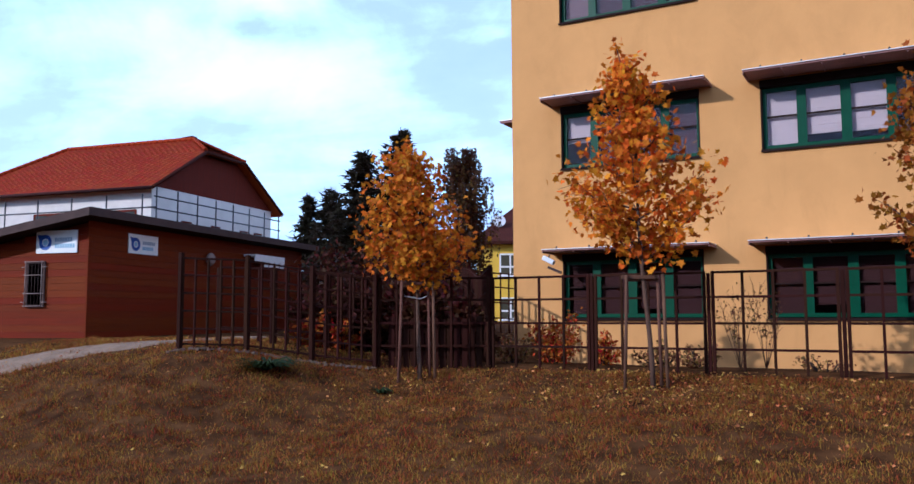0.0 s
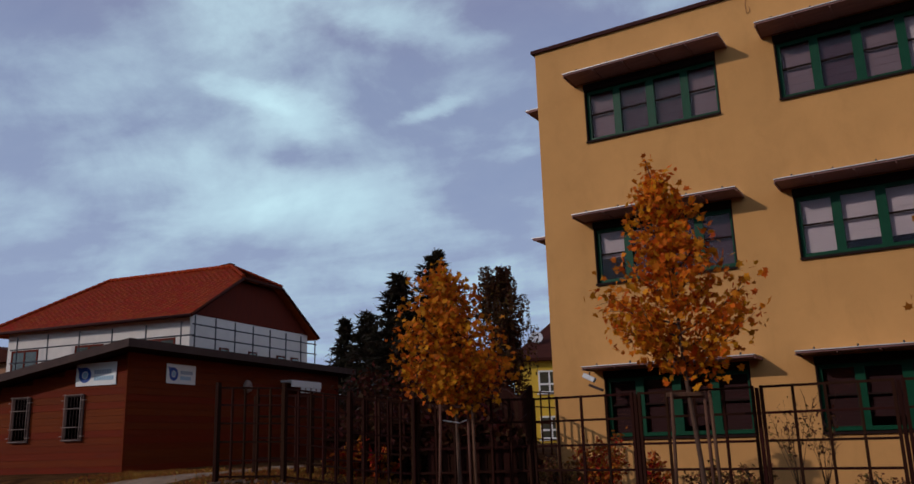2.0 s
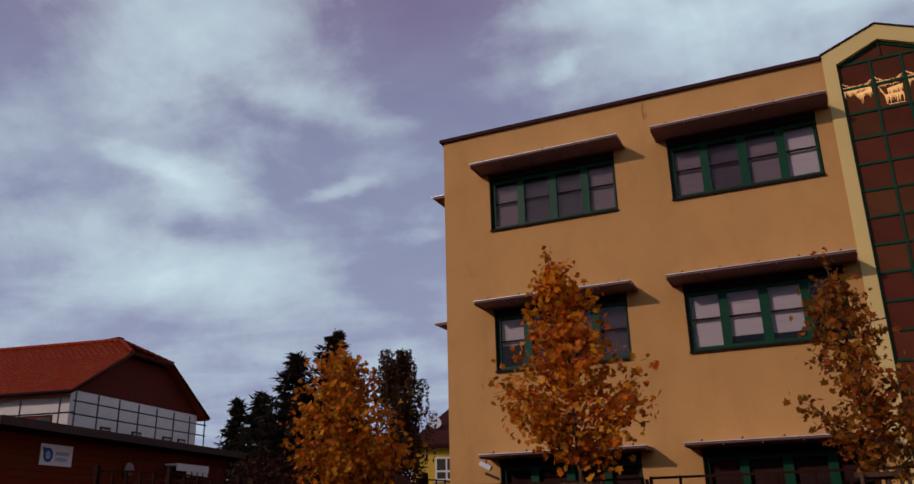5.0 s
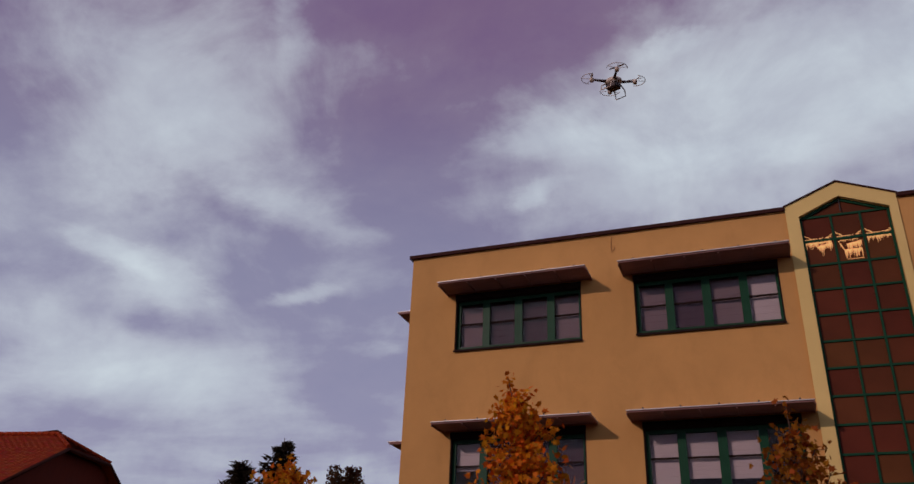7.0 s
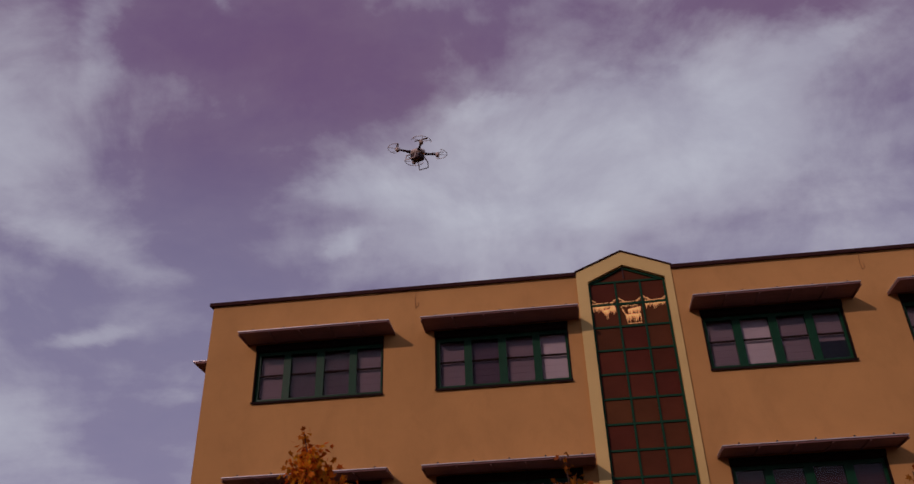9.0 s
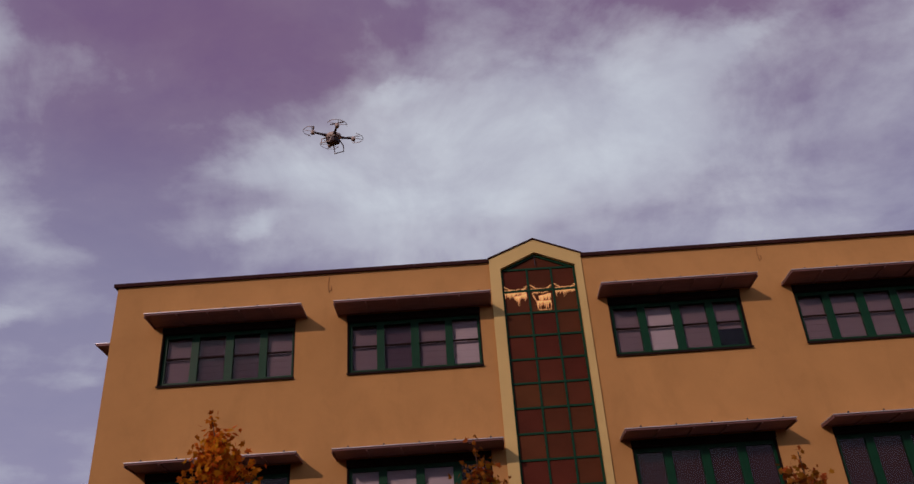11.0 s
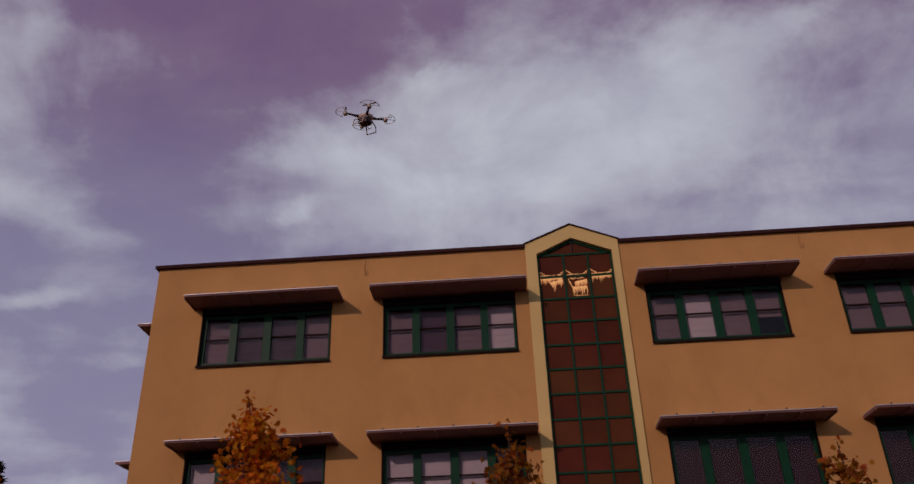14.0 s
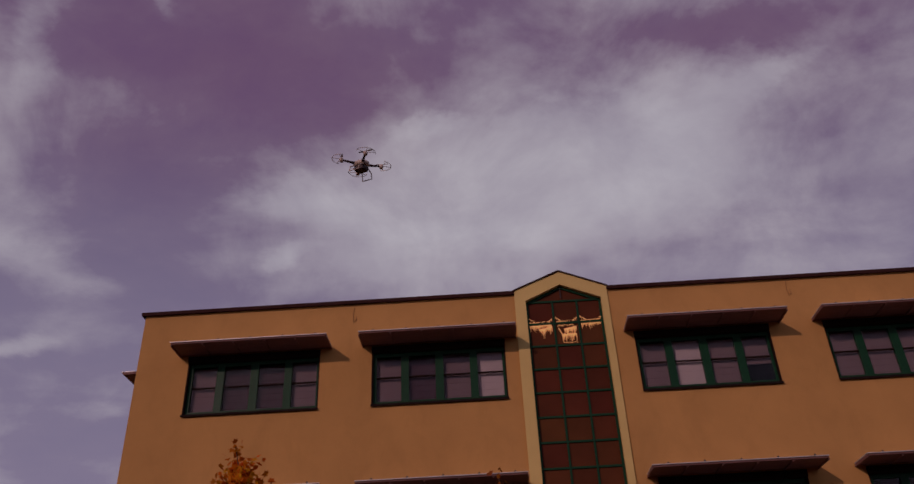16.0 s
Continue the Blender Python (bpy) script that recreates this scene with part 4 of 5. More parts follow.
for k, (bx, by, brx, bh) in enumerate(((-6.6, 4.6, 1.7, 3.6), (-4.6, 3.9, 1.5, 3.6), (-7.6, 7.0, 1.8, 4.4), (-4.6, 2.4, 1.1, 2.6), (-5.6, 1.3, 1.5, 2.7), (-3.3, 0.9, 1.4, 2.3), (-3.4, 1.9, 1.0, 1.7),
                                       (0.2, -4.1, 0.6, 1.2), (0.9, -3.9, 0.5, 1.15), (-0.8, -4.6, 0.6, 1.15), (-1.5, -4.9, 0.6, 1.0), (-0.3, -4.5, 0.8, 1.3), (-0.7, -2.9, 1.0, 1.8), (-2.0, -3.6, 0.9, 1.5), (-1.2, -1.7, 0.8, 1.6), (-2.3, -0.2, 0.9, 1.9), (-3.9, -0.2, 1.2, 1.6), (-13.6, -4.2, 1.4, 1.5), (-15.5, -5.5, 1.6, 1.7), (-10.5, 12.0, 2.2, 3.2), (-14.0, 13.0, 2.4, 3.4))):
    shrub("hedge_bush", bx, by, brx, brx, bh, 2600, 0.16, HEDGE, "dense dark bush in the garden behind the fence", "bush", 70 + k, "dark garden bushes")


def twig_shrub(x, y, seed):
    r = random.Random(seed)
    t = thing("bare_shrub", pose(x, y, gz(x, y) - 0.02), "nearly bare shrub of thin twigs behind the fence", "bush")
    bm = bmesh.new()
    centres, sizes = [], []
    for k in range(9):
        az, out = r.uniform(0, 6.283), r.uniform(0.1, 0.42)
        tip = Vector((math.cos(az) * out, math.sin(az) * out, r.uniform(0.7, 1.25)))
        mid = tip * 0.55 + Vector((r.gauss(0, 0.04), r.gauss(0, 0.04), 0))
        tube(bm, [(0, 0, 0), mid, tip], [0.005, 0.0035, 0.0015], 5)
        for j in range(4):
            p = mid.lerp(tip, r.random())
            tube(bm, [p, p + Vector((r.gauss(0, 0.09), r.gauss(0, 0.09), 0.15))], [0.004, 0.002], 4)
        for j in range(12):
            centres.append(mid.lerp(tip, r.random()) + Vector((r.gauss(0, 0.05), r.gauss(0, 0.05), r.gauss(0, 0.03))))
            sizes.append(r.uniform(0.04, 0.07))
    tagged(part("stemwork", bm, STAKE, t), kind="stuff")
    tagged(part("leaves", leaf_mesh("leaves", centres, sizes, LOWBUSH, OVAL, r), None, t), kind="stuff")


twig_shrub(5.56, -4.27, 81)
twig_shrub(5.9, -4.2, 82)


def strap_plant(x, y, n, ln, seed, label):
    r = random.Random(seed)
    t = thing("strap_leaf_plant", pose(x, y, gz(x, y)), label, "plant")
    bm = bmesh.new()
    for k in range(n):
        az, lift = r.uniform(0, 6.283), r.uniform(0.35, 1.1)
        L = ln * r.uniform(0.6, 1.1)
        d, s = Vector((math.cos(az), math.sin(az), 0)), Vector((-math.sin(az), math.cos(az), 0))
        pts = [(0, 0.012), (0.35, 0.02), (0.7, 0.014), (1.0, 0.002)]
        rows = []
        for q, w in pts:
            c = d * (L * q) + Vector((0, 0, L * (lift * q - 0.75 * q * q * lift + 0.02)))
            rows.append((bm.verts.new(c - s * w), bm.verts.new(c + s * w + Vector((0, 0, 0.004)))))
        for a, b in zip(rows, rows[1:]):
            bm.faces.new((a[0], a[1], b[1], b[0]))
    tagged(part("leaves", bm, YUCCA, t), kind="stuff")


strap_plant(-0.48, -7.5, 170, 0.50, 91, "dark green strap-leaved clump at the edge of the lawn")
strap_plant(1.11, -6.9, 60, 0.2, 92, "low dark green clump on the lawn")


def lawn():
    r = random.Random(101)
    verts, faces = [], []
    count = 0
    while count < 190000:
        x, y = r.uniform(-6, 11), -5.12 - 8.0 * r.random() ** 1.1
        if 0.7 * noise.noise((x * 0.8, y * 0.8, 5)) + 0.8 * noise.noise((x * 4.5, y * 6, 7)) < r.uniform(-0.5, 0.45):
            continue
        count += 1
        z = gz(x, y)
        az, h = r.uniform(0, 6.283), r.uniform(0.02, 0.05) + 0.10 * max(0.0, noise.noise((x * 2.6, y * 2.6, 9))) * r.random()
        w = r.uniform(0.004, 0.010)
        dx, dy = math.cos(az) * w, math.sin(az) * w
        bx, by = r.gauss(0, 0.03), r.gauss(0, 0.03)
        i = len(verts)
        verts += [(x - dx, y - dy, z - 0.015), (x + dx, y + dy, z - 0.015), (x + bx, y + by, z + h)]
        faces.append((i, i + 1, i + 2))
    me = bpy.data.meshes.new("grass")
    me.from_pydata(verts, [], faces)
    me.materials.append(BLADE)
    tagged(new("grass", me), "short dry brown and olive grass blades", "grass", kind="stuff")
    centres, sizes = [], []
    for k in range(1700):
        if k % 2:
            tx, ty = r.choice(((4.8, -6.0), (1.6, -6.2), (4.8, -6.0), (5.0, -6.0), (7.9, -6.2)))
            x, y = tx + r.gauss(0, 0.9), ty + r.gauss(-0.1, 0.6)
        else:
            x, y = r.uniform(-5, 10), -5.1 - 5.5 * r.random() ** 2.2
        y = min(y, -5.1)
        centres.append((x, y, gz(x, y) + r.uniform(0.02, 0.055)))
        sizes.append(r.uniform(0.025, 0.055))
    me = leaf_mesh("fallen_leaves", centres, sizes, LITTER, LEAF_SHAPE, r, up=2.2)
    tagged(new("fallen_leaves", me), "fallen yellow leaves scattered over the lawn", "leaves", kind="stuff")


lawn()

# ---- fences ----
ME_BAR = mesh_of("bar", bevel_box(-0.5, 0.5, -0.5, 0.5, -0.5, 0.5, 0.06), FENCEWOOD)


def bar(name, parent, a, b, w, d=None):
    """A squared timber from a to b."""
    a, b = Vector(a), Vector(b)
    v = b - a
    rot = v.to_track_quat("Z", "Y").to_matrix().to_4x4()
    if abs(v.z) > 0.9 * v.length:
        rot = Matrix.Identity(4) if v.z > 0 else rot
    return piece(name, ME_BAR, parent, Matrix.Translation((a + b) / 2) @ rot @ Matrix.Diagonal((w, d or w, v.length, 1)))


def lattice_run(p0, p1, bays, cols, height, rails, label, foot=0.0, post_w=0.048, bar_w=0.037, post_h=0.0, between=0.115, lift0=None, lift1=None):
    """A straight fence: framed lattice bays with a post between them."""
    t = thing("fence", pose(p0[0], p0[1], 0), label, "fence", "lattice fences")
    p0, p1 = Vector((p0[0], p0[1], 0)), Vector((p1[0], p1[1], 0))
    run = p1 - p0
    unit = run.normalized()
    step = run.length / bays
    z_at = lambda s: gz(p0.x + unit.x * s, p0.y + unit.y * s) + foot
    at = lambda s, z: (unit.x * s, unit.y * s, z)
    for k in range(bays + 1):
        s = k * step
        bar("post", t, at(s, z_at(s) - 0.1 - foot), at(s, z_at(s) + height + post_h - 0.03), post_w)
    for k in range(bays):
        a, b = k * step + between / 2, (k + 1) * step - between / 2
        za, zb = z_at(a), z_at(b)
        for c in range(cols + 1):
            s = a + (b - a) * c / cols
            z = za + (zb - za) * c / cols
            bar("upright", t, at(s, z + 0.01), at(s, z + height), bar_w * (1.15 if c in (0, cols) else 0.95))
        for r in rails:
            bar("rail", t, at(a - 0.02, za + r * height), at(b + 0.02, zb + r * height), bar_w * 0.9)
        for r in rails[1:-1:2]:
            bar("clamp", t, at(b, zb + r * height), at(b + between, zb + r * height), bar_w * 0.6)
    return t


RAILS4 = (0.985, 0.745, 0.49, 0.24)
lattice_run((1.92, -5.05), (20.51, -4.98), 11, 4, 1.42, RAILS4, "dark brown timber lattice fence in front of the school")
lattice_run((1.92, -5.05), (0.31, -5.83), 1, 6, 1.43, RAILS4, "dark brown timber lattice fence bay at the corner of the garden", between=0.06)
lattice_run((0.30, -5.86), (-2.0, -7.74), 3, 5, 1.36, (0.99, 0.8, 0.6, 0.4, 0.2, 0.03), "dark brown timber lattice fence on a stone kerb", foot=0.06, post_w=0.07, bar_w=0.034, post_h=0.10, between=0.05)
lattice_run((-0.2, -5.0), (-2.3, -6.65), 3, 4, 1.28, (0.98, 0.72, 0.45, 0.2), "dark timber lattice screen close behind the kerb fence", post_w=0.055, bar_w=0.042, between=0.06)
lattice_run((-5.6, 0.6), (-0.3, 3.5), 3, 9, 1.60, (0.98, 0.75, 0.5, 0.25), "further dark timber lattice fence inside the garden", between=0.05)
lattice_run((1.86, -4.88), (-1.0, -0.6), 3, 11, 1.60, (0.98, 0.75, 0.5, 0.25), "dark timber lattice fence running back beside the school", between=0.05)


def plank_screen():
    """Upright boards behind the corner bay of the fence."""
    t = thing("plank_screen", pose(0.42, -5.68, 0), "low screen of dark upright boards behind the corner fence bay", "fence")
    run = Vector((1.78 - 0.42, -5.02 + 5.68, 0))
    unit, n = run.normalized(), 13
    for k in range(n):
        q = unit * (run.length * (k + 0.5) / n)
        g = gz(0.42 + q.x, -5.68 + q.y)
        bar("board", t, (q.x, q.y, g - 0.02), (q.x, q.y, g + 0.80 + 0.015 * math.sin(k * 2.3)), 0.098, 0.02).rotation_euler.z = math.atan2(unit.y, unit.x)
    for z in (0.2, 0.66):
        a, b = unit * 0.02, unit * (run.length - 0.02)
        off = Vector((-unit.y, unit.x, 0)) * 0.022
        bar("rail", t, a + off + Vector((0, 0, gz(0.42, -5.68) + z)), b + off + Vector((0, 0, gz(1.78, -5.02) + z)), 0.03)


plank_screen()


def kerb():
    r = random.Random(121)
    t = thing("stone_kerb", pose(0, 0, 0), "rough grey kerb stones under the fence", "kerb")
    meshes = []
    for k in range(5):
        bm = bmesh.new()
        box(bm, -0.5, 0.5, -0.5, 0.5, -0.5, 0.5)
        bmesh.ops.bevel(bm, geom=bm.edges[:], offset=0.16, segments=1, affect="EDGES")
        for v in bm.verts:
            v.co += Vector((r.uniform(-1, 1), r.uniform(-1, 1), r.uniform(-1, 1))) * 0.07
        meshes.append(mesh_of("stone", bm, STONE))
    for k in range(120):
        f = (k + r.uniform(-0.4, 0.4)) / 119
        x, y = 0.36 - f * 2.44, -5.94 - f * 1.93
        x, y = x + r.uniform(-0.05, 0.05), y + r.uniform(-0.06, 0.06)
        piece("stone", r.choice(meshes), t, pose(x, y, gz(x, y) + 0.02, 0, 0, 40 + r.uniform(-20, 20)) @ Matrix.Diagonal((r.uniform(0.02, 0.06), r.uniform(0.02, 0.05), r.uniform(0.02, 0.045), 1)))


kerb()

# ---- shed ----
SH_L, SH_D, SH_G = -3.95, 9.2, 1.30
shed = thing("shed", pose(-6.87, -5.71, 0, 0, 0, 11.83), "reddish brown boarded wooden shed with a dark pent roof", "shed")
SH_TOP, SH_SLOPE = 3.70, 0.165


def shed_building():
    under = lambda x: SH_TOP + SH_SLOPE * x
    bm = bmesh.new()
    prism(bm, [(SH_L + 0.05, 0.6), (-0.05, 0.6), (-0.05, under(0) - 0.02), (SH_L + 0.05, under(SH_L) - 0.02)], 0.05, SH_D - 0.05)
    part("core", bm, CORNERBOARD, shed)
    h = 0.142
    z = SH_G
    while z < SH_TOP - 0.03:                                   # boards of the lit end
        top = z + h - 0.002
        left = SH_L
        if top > under(SH_L):
            left = (top - SH_TOP) / SH_SLOPE
        if left < -0.3:
            bm = bmesh.new()
            box(bm, left, -0.035, 0.018, 0.048, z, top)
            for v in bm.verts:
                if v.co.z > z + 0.05:
                    v.co.y += 0.008
            part("board", bm, CLADDING, shed)
        z += h
    z = SH_G
    while z < SH_TOP - 0.08:                                   # boards of the long side
        for a, b in ((0.035, 4.6), (4.604, SH_D)):
            bm = bmesh.new()
            box(bm, -0.048, -0.018, a, b, z, z + h - 0.002)
            for v in bm.verts:
                if v.co.z > z + 0.05:
                    v.co.x -= 0.008
            part("board", bm, CLADDING, shed)
        z += h
    bm = bmesh.new()
    box(bm, -0.034, 0.0, 0.0, 0.034, SH_G - 0.02, SH_TOP - 0.01)
    part("corner_board", bm, CLADDING, shed)
    bm = bmesh.new()
    box(bm, SH_L - 0.02, 0.0, 0.06, SH_D, SH_G - 0.5, SH_G - 0.006)
    part("footing", bm, STONE, shed, "pale concrete footing")
    # roof: felted deck, fascia and gutter
    o0, o1 = SH_L - 0.55, 0.36
    bm = bmesh.new()
    prism(bm, [(o0, under(o0) + 0.02), (o1, under(o1) + 0.02), (o1, under(o1) + 0.15), (o0, under(o0) + 0.15)], -0.42, SH_D + 0.4)
    part("roof", bm, FELT, shed)
    bm = bmesh.new()
    prism(bm, [(o0 - 0.02, under(o0) - 0.0), (o1 + 0.025, under(o1) - 0.0), (o1 + 0.025, under(o1) + 0.165), (o0 - 0.02, under(o0) + 0.165)], -0.455, -0.422)
    part("fascia", bm, FASCIA, shed)
    bm = bmesh.new()
    box(bm, o1 + 0.002, o1 + 0.03, -0.42, SH_D + 0.4, under(o1) - 0.0, under(o1) + 0.17)
    part("fascia", bm, FASCIA, shed)
    bm = bmesh.new()
    tube(bm, [(o0 - 0.06, -0.45, under(o0) - 0.02), (o0 - 0.06, SH_D, under(o0) - 0.06)], [0.055, 0.055], 8)
    part("gutter", bm, FASCIA, shed)
    bm = bmesh.new()
    tube(bm, [(o0 - 0.06, -0.2, under(o0) - 0.05), (o0 + 0.1, -0.15, under(o0) - 0.25), (SH_L - 0.04, -0.05, under(o0) - 0.42), (SH_L - 0.04, -0.05, SH_G)], [0.035] * 4, 8)
    part("downpipe", bm, FASCIA, shed)
    # barred windows
    for x in (-2.98, -1.55):
        bm = bmesh.new()
        pierced(bm, [x, x + 0.05, x + 0.43, x + 0.48], [1.95, 2.0, 2.85, 2.9], [(x + 0.05, x + 0.43, 2.0, 2.85)], -0.012, 0.03)
        w = part("window", bm, FASCIA, shed, "narrow barred shed window")
        bm = bmesh.new()
        box(bm, x + 0.05, x + 0.43, 0.006, 0.014, 2.0, 2.85)
        part("pane", bm, SHEDGLASS, w)
        bm = bmesh.new()
        for zz in (1.97, 2.23, 2.61, 2.89):
            tube(bm, [(x - 0.02, -0.06, zz), (x + 0.50, -0.06, zz)], [0.008, 0.008], 6)
        for k in range(2):
            xx = x + 0.03 + k * 0.42
            tube(bm, [(xx, -0.06, 1.95), (xx, -0.06, 2.91)], [0.009, 0.009], 6)
        for zz in (2.05, 2.78):
            for sx in (-0.09, 0.57):
                tube(bm, [(x + sx, -0.03, zz), (x + (0.03 if sx < 0 else 0.45), -0.06, zz)], [0.009, 0.009], 5)
        part("grille", bm, GRILLE, w, "pale grey steel grille")
        for k in range(1, 5):
            xx = x + 0.03 + k * 0.084
            bm = bmesh.new()
            tube(bm, [(xx, -0.058, 1.97), (xx, -0.058, 2.89)], [0.005, 0.005], 5)
            part("grille_bar", bm, FASCIA, w, "thin dark grille bar")
    # small white canopy and a round lamp on the long side
    bm = bmesh.new()
    box(bm, 0.0, 0.35, 5.85, 7.45, 3.37, 3.42)
    box(bm, 0.33, 0.36, 5.85, 7.45, 3.24, 3.42)
    canopy = part("canopy", bm, WHITEPAINT, shed, "small white canopy over a side door")
    for k in range(4):
        bm = bmesh.new()
        y0 = 6.35 + k * 0.29
        box(bm, 0.335, 0.355, y0, y0 + 0.2, 3.10, 3.236)
        part("valance_tab", bm, WHITEPAINT, canopy)
    bm = bmesh.new()
    tube(bm, [(0.0, 4.2, 3.18), (0.06, 4.2, 3.18), (0.12, 4.2, 3.18), (0.15, 4.2, 3.18)], [0.10, 0.17, 0.14, 0.05], 12)
    part("wall_lamp", bm, GRILLE, shed, "round pale wall lamp")


SHEDGLASS = glass_material("dark shed glass", (0.25, 0.22, 0.22), 0.03)
shed_building()


def sign(m, w, h, flip, label):
    """A white board with a round blue emblem and bars where its small writing stands."""
    t = thing("sign", m, label, "sign", "signs on the shed")
    part("board", bevel_box(0, w, -0.02, 0.0, 0, h, 0.004), SIGNWHITE, t)
    bm = bmesh.new()
    cx, cz, r0 = w * 0.23, h * 0.48, h * 0.34
    n = 22
    for k in range(n):                                        # a ring that tails off to the upper left
        a0, a1 = 2 * math.pi * k / n, 2 * math.pi * (k + 1) / n
        ri = r0 * 0.52
        prism(bm, [(cx + r0 * math.cos(a0), cz + r0 * math.sin(a0)), (cx + r0 * math.cos(a1), cz + r0 * math.sin(a1)), (cx + ri * math.cos(a1), cz + ri * math.sin(a1)), (cx + ri * math.cos(a0), cz + ri * math.sin(a0))], -0.0245, -0.0205)
    prism(bm, [(cx - r0 * 1.35, cz + r0 * 1.1), (cx - r0 * 0.9, cz + r0 * 0.1), (cx - r0 * 0.2, cz + r0 * 0.98), (cx - r0 * 0.7, cz + r0 * 0.95)], -0.0255, -0.0212)
    part("emblem", bm, SIGNBLUE, t, "round blue emblem")
    bm = bmesh.new()
    prism(bm, [(cx + r0 * 0.4 * math.cos(k * math.pi / 5), cz + r0 * 0.4 * math.sin(k * math.pi / 5)) for k in range(10)], -0.0238, -0.0204)
    part("emblem_centre", bm, SIGNPALE, t)
    for z0, z1, x0, x1, mat in ((0.50, 0.68, 0.46, 0.88, SIGNGREY), (0.22, 0.40, 0.46, 0.94 if flip else 0.84, SIGNPALE)):
        bm = bmesh.new()
        x = x0
        while x < x1 - 0.01:
            box(bm, w * x, w * min(x + 0.05, x1), -0.0235, -0.0204, h * z0, h * z1)
            x += 0.062
        part("lettering", bm, mat, t, "bars of unreadable small lettering")


SHED_M = pose(-6.87, -5.71, 0, 0, 0, 11.83)
sign(SHED_M @ pose(-1.32, 0.012, 3.06), 1.04, 0.47, True, "white sign board with a blue emblem on the sunlit shed wall")
sign(SHED_M @ pose(-0.012, 1.2, 3.13, 0, 0, 90), 1.0, 0.43, False, "white sign board with a blue emblem on the shaded shed wall")

# ---- house with the red roof ----
house = thing("house", pose(-22.77, 9.47, 0.03, 0, 0, 10.3), "white house with a red half-hipped tile roof and scaffolding", "house")


def red_house():
    L, D, ev, sl = 11.4, 10.36, 7.75, 0.60
    zr = lambda y: ev - 0.1 + sl * (min(y, D - y) + 0.5)
    hip = 3.4
    bm = bmesh.new()
    box(bm, -L, 0, 0, D, 0.5, ev)
    part("wall", bm, WHITEWALL, house)
    bm = bmesh.new()
    v = [(0.03, ev + 0.0), (D - 0.03, ev + 0.0), (D - hip, zr(hip) - 0.12), (hip, zr(hip) - 0.12)]
    a = [bm.verts.new((0.02, y, z)) for y, z in v]
    b = [bm.verts.new((-0.2, y, z)) for y, z in v]
    bm.faces.new(a)
    bm.faces.new(b[::-1])
    for i in range(4):
        bm.faces.new((a[i], b[i], b[(i + 1) % 4], a[(i + 1) % 4]))
    part("gable", bm, BROWNWALL, house, "dark brown boarded gable")
    mid, rx, lx, er = D / 2, -1.6, -10.0, 0.45
    el = -L - 1.1
    faces = {
        "front": [(el, -0.5, zr(-0.5)), (er, -0.5, zr(-0.5)), (er, hip, zr(hip)), (rx, mid, zr(mid)), (lx, mid, zr(mid))],
        "back": [(er, D + 0.5, zr(-0.5)), (el, D + 0.5, zr(-0.5)), (lx, mid, zr(mid)), (rx, mid, zr(mid)), (er, D - hip, zr(hip))],
        "half_hip": [(er, hip, zr(hip)), (er, D - hip, zr(hip)), (rx, mid, zr(mid))],
        "end": [(el, D + 0.5, zr(-0.5)), (el, -0.5, zr(-0.5)), (lx, mid, zr(mid))]}
    bm = bmesh.new()
    for pts in faces.values():
        top = [bm.verts.new(p) for p in pts]
        low = [bm.verts.new((p[0], p[1], p[2] - 0.16)) for p in pts]
        bm.faces.new(top)
        bm.faces.new(low[::-1])
        for i in range(len(pts)):
            j = (i + 1) % len(pts)
            bm.faces.new((top[i], low[i], low[j], top[j]))
    part("roof", bm, REDTILE, house, "red tile roof")
    # tile courses of the two slopes that show
    bm = bmesh.new()
    n = 34
    for k in range(n):
        y0, y1 = -0.55 + (mid + 0.55) * k / n, -0.55 + (mid + 0.55) * (k + 1) / n
        xl = el + (lx - el) * max(0, (y0 + 0.5)) / (mid + 0.5)
        xr = er if y0 < hip else er + (rx - er) * (y0 - hip) / (mid - hip)
        m = int((xr - xl) / 0.33)
        for q in range(m):
            a, b = xl + (xr - xl) * q / m, xl + (xr - xl) * (q + 1) / m
            za, zb = zr(y0) + 0.045, zr(y1) + 0.02
            c = (a + b) / 2
            vs = [bm.verts.new(p) for p in ((a + 0.006, y0, za - 0.03), (c, y0, za - 0.008), (b - 0.006, y0, za - 0.03), (b - 0.006, y1 + 0.03, zb - 0.02), (c, y1 + 0.03, zb - 0.001), (a + 0.006, y1 + 0.03, zb - 0.02))]
            bm.faces.new((vs[0], vs[1], vs[4], vs[5]))
            bm.faces.new((vs[1], vs[2], vs[3], vs[4]))
    for k in range(9):
        f0, f1 = k / 9, (k + 1) / 9
        x0, x1 = er + (rx - er) * f0 + 0.03, er + (rx - er) * f1
        z0, z1 = zr(hip) + (zr(mid) - zr(hip)) * f0, zr(hip) + (zr(mid) - zr(hip)) * f1
        w = (D / 2 - hip) * (1 - f0)
        m = max(1, int(2 * w / 0.33))
        for q in range(m):
            a, b = mid - w + 2 * w * q / m, mid - w + 2 * w * (q + 1) / m
            vs = [bm.verts.new(p) for p in ((x0, a, z0 + 0.05), (x0, b, z0 + 0.05), (x1, b, z1 + 0.02), (x1, a, z1 + 0.02))]
            bm.faces.new(vs)
    tagged(part("roof_tiles", bm, REDTILE, house, "red clay roof tiles"), kind="stuff")
    cap = bmesh.new()
